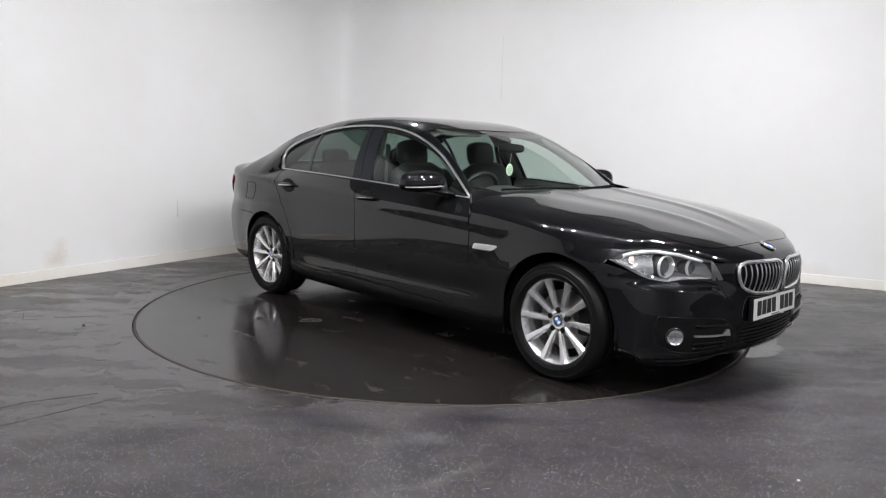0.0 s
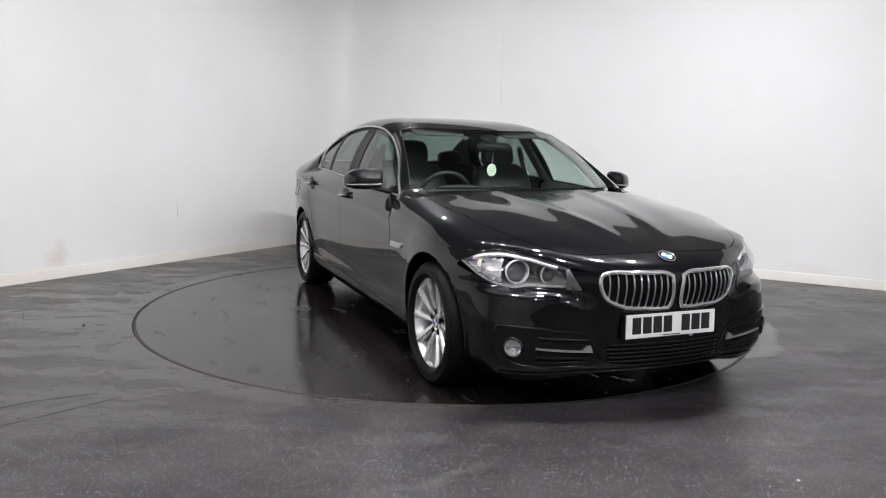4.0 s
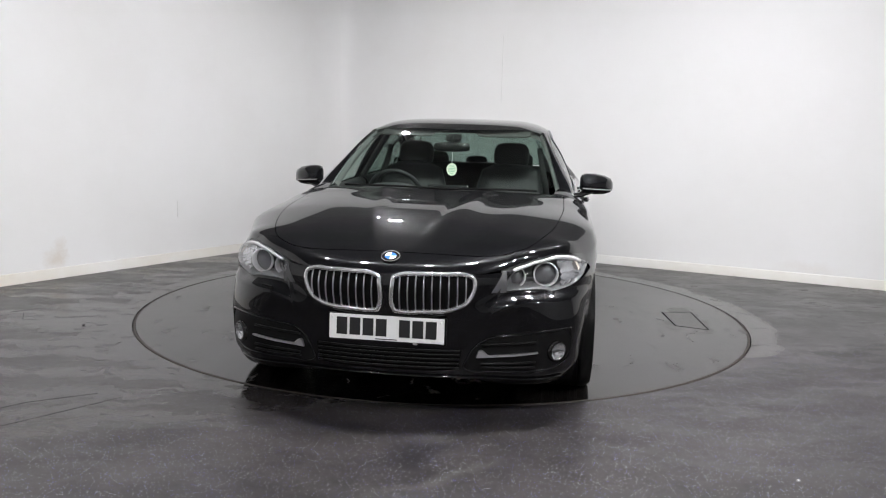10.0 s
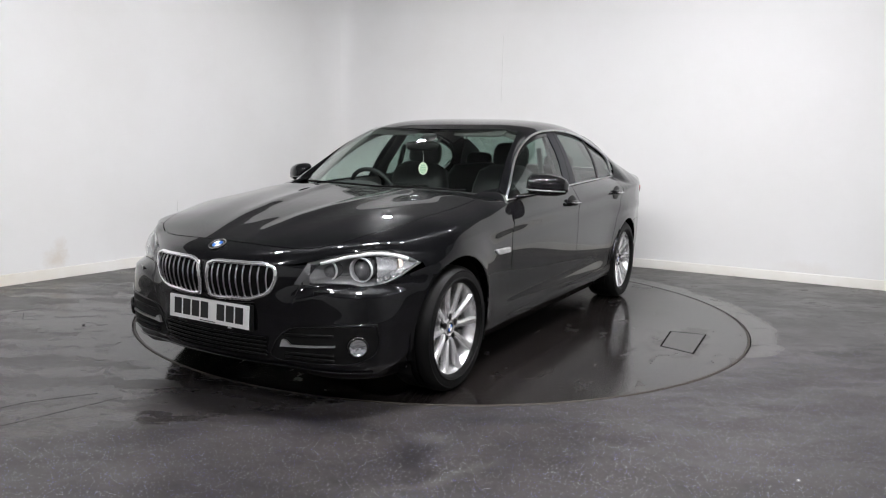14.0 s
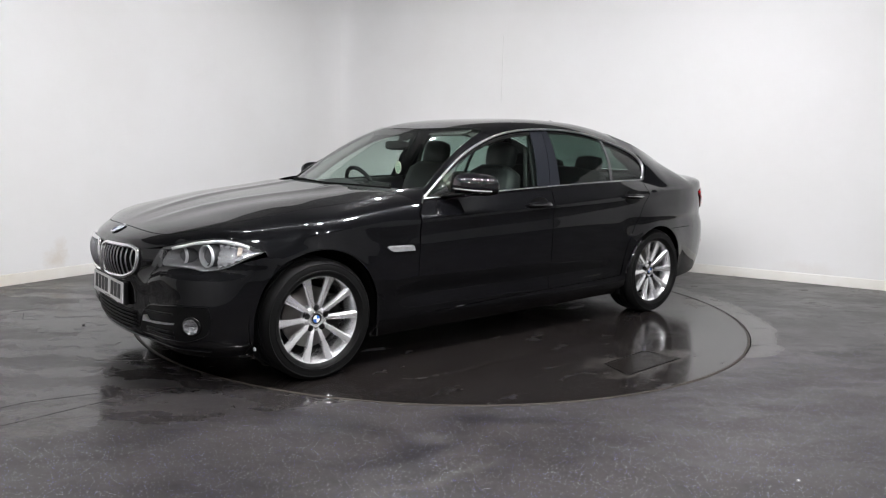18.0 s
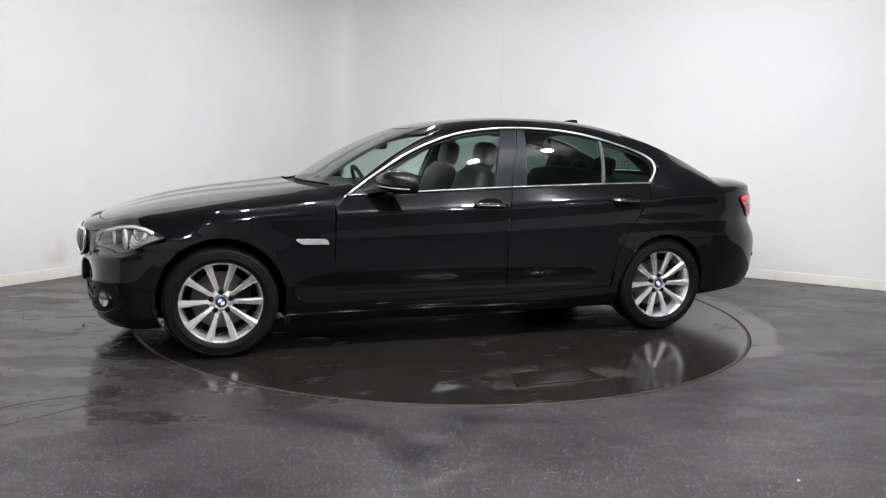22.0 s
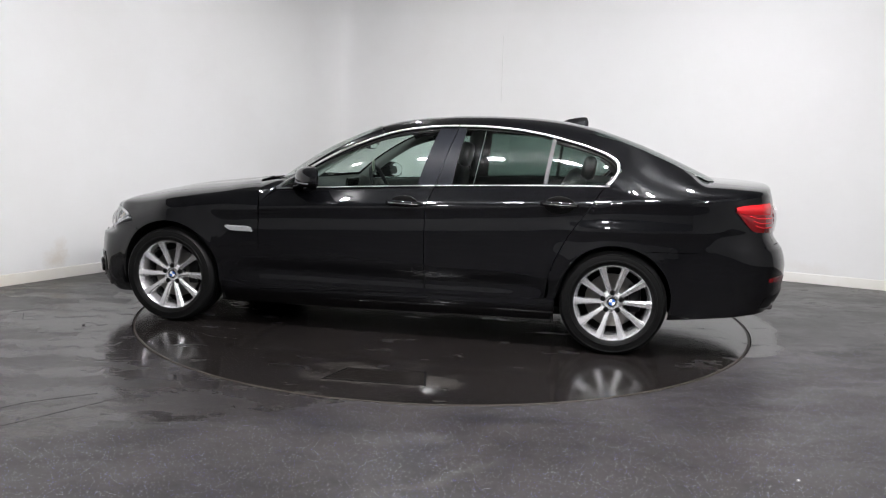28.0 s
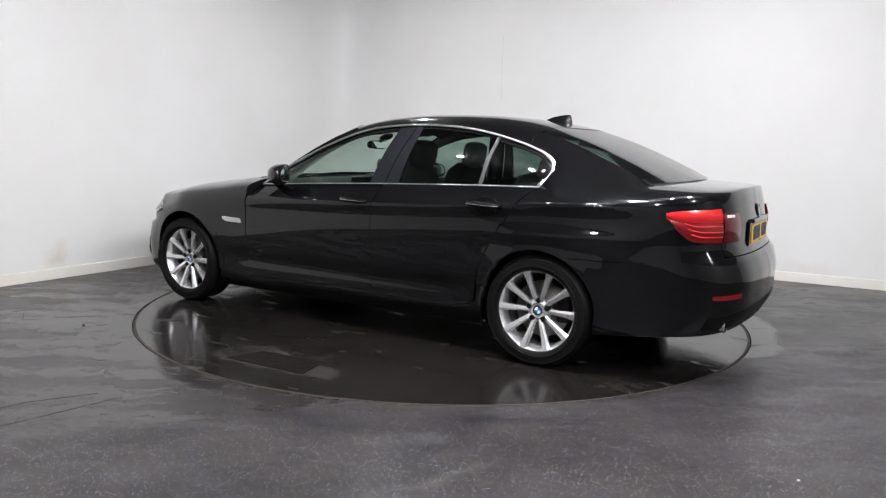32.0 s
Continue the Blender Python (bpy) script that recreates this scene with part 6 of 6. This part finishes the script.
# ---- underside, wheel housings, scuttle
def build_underside():
    # trays and wheel housings are near black: the underside's shade is in their colour
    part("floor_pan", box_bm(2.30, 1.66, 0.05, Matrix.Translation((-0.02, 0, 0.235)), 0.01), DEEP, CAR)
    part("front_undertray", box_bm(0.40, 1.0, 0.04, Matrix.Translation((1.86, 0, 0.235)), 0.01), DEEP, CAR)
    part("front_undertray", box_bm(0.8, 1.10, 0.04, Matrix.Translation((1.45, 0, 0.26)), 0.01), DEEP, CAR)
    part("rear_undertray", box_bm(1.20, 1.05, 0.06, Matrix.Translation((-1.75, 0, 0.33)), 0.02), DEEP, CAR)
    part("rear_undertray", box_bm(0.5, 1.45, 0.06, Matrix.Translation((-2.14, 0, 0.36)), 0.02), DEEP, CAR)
    for s in (1, -1):
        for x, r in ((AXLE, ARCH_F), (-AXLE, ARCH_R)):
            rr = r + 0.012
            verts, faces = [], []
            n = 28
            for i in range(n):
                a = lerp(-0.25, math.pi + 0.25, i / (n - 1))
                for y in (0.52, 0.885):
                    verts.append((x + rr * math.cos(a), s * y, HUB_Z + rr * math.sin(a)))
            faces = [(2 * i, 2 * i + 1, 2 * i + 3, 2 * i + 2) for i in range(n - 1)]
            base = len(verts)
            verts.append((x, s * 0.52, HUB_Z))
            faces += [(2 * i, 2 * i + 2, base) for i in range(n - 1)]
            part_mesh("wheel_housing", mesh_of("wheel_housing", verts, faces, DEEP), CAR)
    # dark blocks between the wheels, added to hide the bright floor beyond
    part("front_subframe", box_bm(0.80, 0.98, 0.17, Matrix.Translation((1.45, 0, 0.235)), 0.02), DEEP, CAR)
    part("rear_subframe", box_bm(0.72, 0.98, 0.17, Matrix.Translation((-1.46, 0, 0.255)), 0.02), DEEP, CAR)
    # made-up black sheets beside the tyres that keep the arch gaps dark
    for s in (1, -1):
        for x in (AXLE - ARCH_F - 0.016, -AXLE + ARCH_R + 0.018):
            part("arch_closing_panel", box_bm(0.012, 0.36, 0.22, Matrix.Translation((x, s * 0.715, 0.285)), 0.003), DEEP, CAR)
    verts, faces = [], []
    for k in range(7):
        a, w = k / 6, 0.05 * (1 - 0.45 * (k % 2) * k / 6)
        x, z = 1.800 - 0.055 * a * a, 0.205 - 0.125 * a + 0.02 * a * a
        verts += [(x, 0.80 - w, z), (x + 0.004, 0.80 + 0.01 * (k % 3), z - 0.006), (x - 0.003, 0.80 + w, z)]
    faces = [(3 * k + j, 3 * k + j + 1, 3 * k + j + 4, 3 * k + j + 3) for k in range(6) for j in range(2)]
    part_mesh("torn_liner", mesh_of("torn_liner", verts, faces, TRIM_BLACK), CAR, "torn wheel arch liner hanging down")
    part("liner_clip", box_bm(0.012, 0.02, 0.016, Matrix.Translation((1.803, 0.815, 0.192)), 0.003), WHITE_ENAMEL, CAR, "white plastic clip")
    rows = [[Vector((lerp(0.99, 0.90, b) - 0.17 * (abs(y) / 0.76) ** 2, y, lerp(0.975, 0.985, b) - 0.03 * (abs(y) / 0.76) ** 4)) for b in spaced(0, 1, 4)] for y in spaced(-0.72, 0.72, 25)]
    shell("scuttle_panel", [rows], TRIM_BLACK, CAR, "black panel below the windscreen", 0.03, outward=(0, 0, 1))
    for y0, y1, x0, x1 in ((-0.62, 0.02, 0.80, 0.915), (0.02, 0.60, 0.935, 0.81)):
        pts = [(lerp(x0, x1, t) + 0.04 * math.sin(math.pi * t), lerp(y0, y1, t), 0.990 + 0.006 * math.sin(math.pi * t)) for t in spaced(0, 1, 10)]
        v, f = tube(pts, 0.007, 6, False, 1.0)
        part_mesh("wiper", mesh_of("wiper", v, f, DEEP), CAR, "black windscreen wiper")


# ---- cabin
def cushion(name, parent, size, m, bevel, mat=None, label=""):
    bm = box_bm(*size, None, 0)
    bmesh.ops.subdivide_edges(bm, edges=bm.edges, cuts=3, use_grid_fill=True)
    for v in bm.verts:
        q = Vector((v.co.x / size[0] * 2, v.co.y / size[1] * 2, v.co.z / size[2] * 2))
        k = max(abs(q.x), abs(q.y), abs(q.z))
        ln = (abs(q.x) ** bevel + abs(q.y) ** bevel + abs(q.z) ** bevel) ** (1 / bevel)
        f = k / ln if ln else 1
        v.co = Vector((v.co.x * f, v.co.y * f, v.co.z * f))
    bmesh.ops.transform(bm, matrix=m, verts=bm.verts)
    return part(name, bm, mat or CLOTH, parent, label, True)


def build_seat(x, y):
    s = new("front_seat")
    s.parent = CAR
    tagged(s, "black leather front seat with headrest")
    cushion("seat_base", s, (0.56, 0.52, 0.20), Matrix.Translation((x + 0.12, y, 0.48)) @ Matrix.Rotation(-0.12, 4, "Y"), 5)
    cushion("backrest", s, (0.17, 0.50, 0.66), Matrix.Translation((x - 0.22, y, 0.80)) @ Matrix.Rotation(-0.30, 4, "Y"), 4.5)
    cushion("headrest", s, (0.11, 0.27, 0.20), Matrix.Translation((x - 0.355, y, 1.185)) @ Matrix.Rotation(-0.2, 4, "Y"), 3.6)
    for d in (-0.055, 0.055):
        v, f = tube([(x - 0.315, y + d, 1.04), (x - 0.345, y + d, 1.14)], 0.006, 8)
        part_mesh("headrest_post", mesh_of("headrest_post", v, f, CHROME), s)


def build_cabin():
    build_seat(0.02, -0.37)
    build_seat(0.02, 0.37)
    b = new("rear_seat")
    b.parent = CAR
    tagged(b, "black leather rear bench with headrests")
    cushion("bench", b, (0.52, 1.30, 0.22), Matrix.Translation((-0.80, 0, 0.52)), 6)
    cushion("bench_back", b, (0.18, 1.30, 0.60), Matrix.Translation((-1.13, 0, 0.82)) @ Matrix.Rotation(-0.42, 4, "Y"), 6)
    for y in (-0.38, 0.0, 0.38):
        cushion("headrest", b, (0.09, 0.25 if y else 0.2, 0.15), Matrix.Translation((-1.30, y, 1.125 if y else 1.09)) @ Matrix.Rotation(-0.25, 4, "Y"), 3.6)
    # parcel shelf, dashboard, doors' inner panels
    part("parcel_shelf", box_bm(0.74, 1.24, 0.03, Matrix.Translation((-1.66, 0, 1.03)), 0.008), CABIN, CAR)
    part("bulkhead", box_bm(0.03, 1.4, 0.66, Matrix.Translation((0.92, 0, 0.60)), 0.01), DEEP, CAR)
    d = new("dashboard")
    d.parent = CAR
    tagged(d, "dark grey moulded dashboard")
    rows = []
    for y in spaced(-0.70, 0.70, 31):
        hood = 0.035 * math.exp(-((y + 0.37) / 0.17) ** 4)
        rows.append([Vector((x, y, z + hood * hs - 0.02 * (abs(y) / 0.7) ** 4)) for x, z, hs in ((0.93, 0.965, 0), (0.80, 0.972, 0.1), (0.66, 0.972, 0.5), (0.55, 0.965, 1.0), (0.49, 0.945, 0.9), (0.46, 0.90, 0.2), (0.47, 0.80, 0), (0.52, 0.66, 0))])
    shell("dash_top", [rows], CABIN, d, "", 0.03, outward=(-0.3, 0, 1))
    part("centre_screen", box_bm(0.02, 0.27, 0.11, Matrix.Translation((0.485, 0, 0.935)) @ Matrix.Rotation(-0.2, 4, "Y"), 0.006), GLOSS_BLACK, d)
    part("centre_console", box_bm(0.95, 0.24, 0.28, Matrix.Translation((0.12, 0, 0.46)), 0.03), CABIN, CAR)
    w = new("steering_wheel")
    w.parent = CAR
    tagged(w, "black leather steering wheel")
    w.matrix_basis = Matrix.Translation((0.36, -0.385, 0.905)) @ Matrix.Rotation(-1.15, 4, "Y")
    v, f = tube([(0.183 * math.cos(a), 0.183 * math.sin(a), 0) for a in [2 * math.pi * k / 40 for k in range(40)]], 0.0155, 10, True)
    part_mesh("wheel_rim", mesh_of("wheel_rim", v, f, CLOTH), w)
    cushion("wheel_pad", w, (0.15, 0.17, 0.06), Matrix.Translation((0, 0, -0.01)), 3.5, CABIN)
    for a in (0.0, math.pi / 2, -math.pi / 2):
        part("wheel_spoke", box_bm(0.12, 0.035, 0.016, Matrix.Rotation(a + math.pi, 4, "Z") @ Matrix.Translation((0.12, 0, -0.006)), 0.005), CABIN, w)
    # inner mirror and its foot
    r = new("rear_view_mirror")
    r.parent = CAR
    tagged(r, "black interior rear-view mirror")
    cushion("mirror_shell", r, (0.05, 0.25, 0.065), Matrix.Translation((0.33, 0.0, 1.243)), 4, GLOSS_BLACK)
    part("mirror_face", box_bm(0.003, 0.225, 0.05, Matrix.Translation((0.304, 0.0, 1.243)), 0.001), MIRROR, r, "reflective mirror face")
    v, f = tube([(0.325, 0, 1.25), (0.30, 0, 1.28), (0.26, 0, 1.305)], 0.014, 8)
    part_mesh("mirror_stem", mesh_of("mirror_stem", v, f, TRIM_BLACK), r)
    cushion("sensor_box", r, (0.08, 0.11, 0.035), Matrix.Translation((0.250, 0, 1.305)) @ Matrix.Rotation(0.5, 4, "Y"), 4, TRIM_BLACK)
    for s in (-1, 1):
        cushion("sun_visor", CAR, (0.16, 0.38, 0.015), Matrix.Translation((0.115, s * 0.34, 1.350)) @ Matrix.Rotation(0.38, 4, "Y"), 8, LINING, "pale grey sun visor")
    # headlining just under the roof
    rows = []
    for x in spaced(0.13, -1.30, 20):
        yr = rail(x)[0] - 0.03
        rows.append([Vector((x, q * yr, roof_z(x, q * yr) - 0.032)) for q in spaced(-1, 1, 21)])
    shell("headlining", [rows], LINING, CAR, "pale grey fabric headlining", 0.008, outward=(0, 0, -1))
    # belt-line inner panels and window-side trims
    for s in (1, -1):
        for x0, x1 in ((0.72, -0.30), (-0.36, -1.36)):
            rows = [[Vector((x, s * (belt_y(x) - d0), belt_z(x) - dz)) for d0, dz in ((0.018, 0.004), (0.045, 0.004), (0.075, 0.03), (0.085, 0.14), (0.07, 0.3), (0.075, 0.55))] for x in spaced(x0, x1, 16)]
            shell("door_card", [rows], CABIN, CAR, "dark inner door panel", 0.008, outward=(0, -s, 0.3))
        rows = []
        for a in spaced(0, 1, 14):
            f = a
            p = Vector((lerp(-0.285, -0.40, f), lerp(belt_y(-0.3), 0.648, f) - 0.035, lerp(belt_z(-0.3), 1.365, f)))
            rows.append([Vector((p.x + dx, s * (p.y - dy), p.z)) for dx, dy in ((0.055, 0.0), (0.045, 0.03), (-0.045, 0.03), (-0.055, 0.0))])
        shell("pillar_lining", [rows], CABIN, CAR, "dark door pillar lining", 0.01, outward=(0, -s, 0))
        rows = []
        for a in spaced(0, 1, 14):
            p = Vector(SCREEN_SIDE(a))
            rows.append([Vector((p.x - dx, s * (p.y - dy), p.z - dz)) for dx, dy, dz in ((0.010, 0.004, 0.014), (0.024, 0.016, 0.026), (0.045, 0.022, 0.036), (0.07, 0.014, 0.044), (0.09, 0.0, 0.05))])
        shell("screen_pillar_lining", [rows], PALE_TRIM, CAR, "pale grey windscreen pillar lining", 0.006, outward=(-0.3, -s, -0.3))
        rows = []
        for a in spaced(0, 1, 14):
            p = Vector(REAR_SIDE(a))
            q = Vector((lerp(-1.36, -1.55, a), lerp(0.655, 0.80, a), lerp(1.235, 1.03, a)))
            rows.append([Vector((lerp(p.x, q.x, b), s * (lerp(p.y, q.y, b) - 0.075), lerp(p.z, q.z, b) - 0.035)) for b in spaced(0, 1, 5)])
        shell("rear_pillar_lining", [rows], CABIN, CAR, "dark rear pillar lining", 0.006, outward=(0, -s, 0))
        v, f = tube([(-0.36, s * 0.58, 1.25), (-0.33, s * 0.62, 1.05), (-0.30, s * 0.66, 0.85)], 0.022, 6, False, 0.1, up=(1, 0, 0))
        part_mesh("seat_belt", mesh_of("seat_belt", v, f, CORD), CAR, "black seat belt")


def build_tag():
    t = thing("hanging_tag", "round cream cardboard tag on a cord below the mirror", "air freshener")
    n = 32
    verts = []
    for x in (0.0012, -0.0012):
        verts += [(0.314 + x, 0.036 * math.cos(2 * math.pi * k / n), 1.089 + 0.043 * math.sin(2 * math.pi * k / n)) for k in range(n)]
    faces = [tuple(range(n)), tuple(range(2 * n - 1, n - 1, -1))] + [(k, (k + 1) % n, n + (k + 1) % n, n + k) for k in range(n)]
    part_mesh("card", mesh_of("card", verts, faces, CREAM, False), t)
    for d in (1, -1):
        for z, w in ((1.112, 0.030), (1.097, 0.046), (1.085, 0.050), (1.073, 0.044), (1.060, 0.026)):
            part("print_bar", box_bm(0.0006, w, 0.0055, Matrix.Translation((0.314 + d * 0.0018, 0, z))), GREEN_INK, t)
    v, f = tube([(0.314, 0, 1.130), (0.320, 0.004, 1.18), (0.328, 0, 1.235)], 0.0022, 6)
    part_mesh("cord", mesh_of("cord", v, f, WHITE_ENAMEL), t)
    return t


# ---- assemble the car
build_bonnet()
build_front_bumper()
build_roof()
build_screens()
build_boot()
build_rear_bumper()
for SGN in (1, -1):
    build_wing(SGN)
    FD = build_door(SGN, True)
    RD = build_door(SGN, False)
    build_sill(SGN)
    build_pillars(SGN)
    build_quarter(SGN)
    build_side_glass(SGN, FD, RD)
    build_handle(SGN, -0.162, 0.884, FD)
    build_handle(SGN, -1.139, 0.916, RD)
    build_mirror(SGN)
    build_side_vent(SGN)
place_wheels()
build_front()
build_rear()
build_underside()
build_cabin()
TAG = build_tag()

# everything of the car sits off the turntable's centre
for ch in (*CAR.children, *TAG.children):
    ch.matrix_basis = Matrix.Translation(SHIFT) @ ch.matrix_basis


# ---------------------------------------------------------------- what moves
def turn_rows():
    """The turntable turns clockwise at an almost even pace: seconds, degrees."""
    turns = [(0, -46.17), (3, -61.67), (6, -77.38), (9, -93.17), (13, -114.03), (17, -134.93), (21, -155.46), (25, -175.65), (28, -190.95), (32, -211.21)]
    return [(t, pose(0, 0, 0, 0, 0, a)) for t, a in turns]


def motions():
    walk(CAR, turn_rows())
    walk(TURNTABLE, turn_rows())
    walk(TAG, turn_rows())


motions()
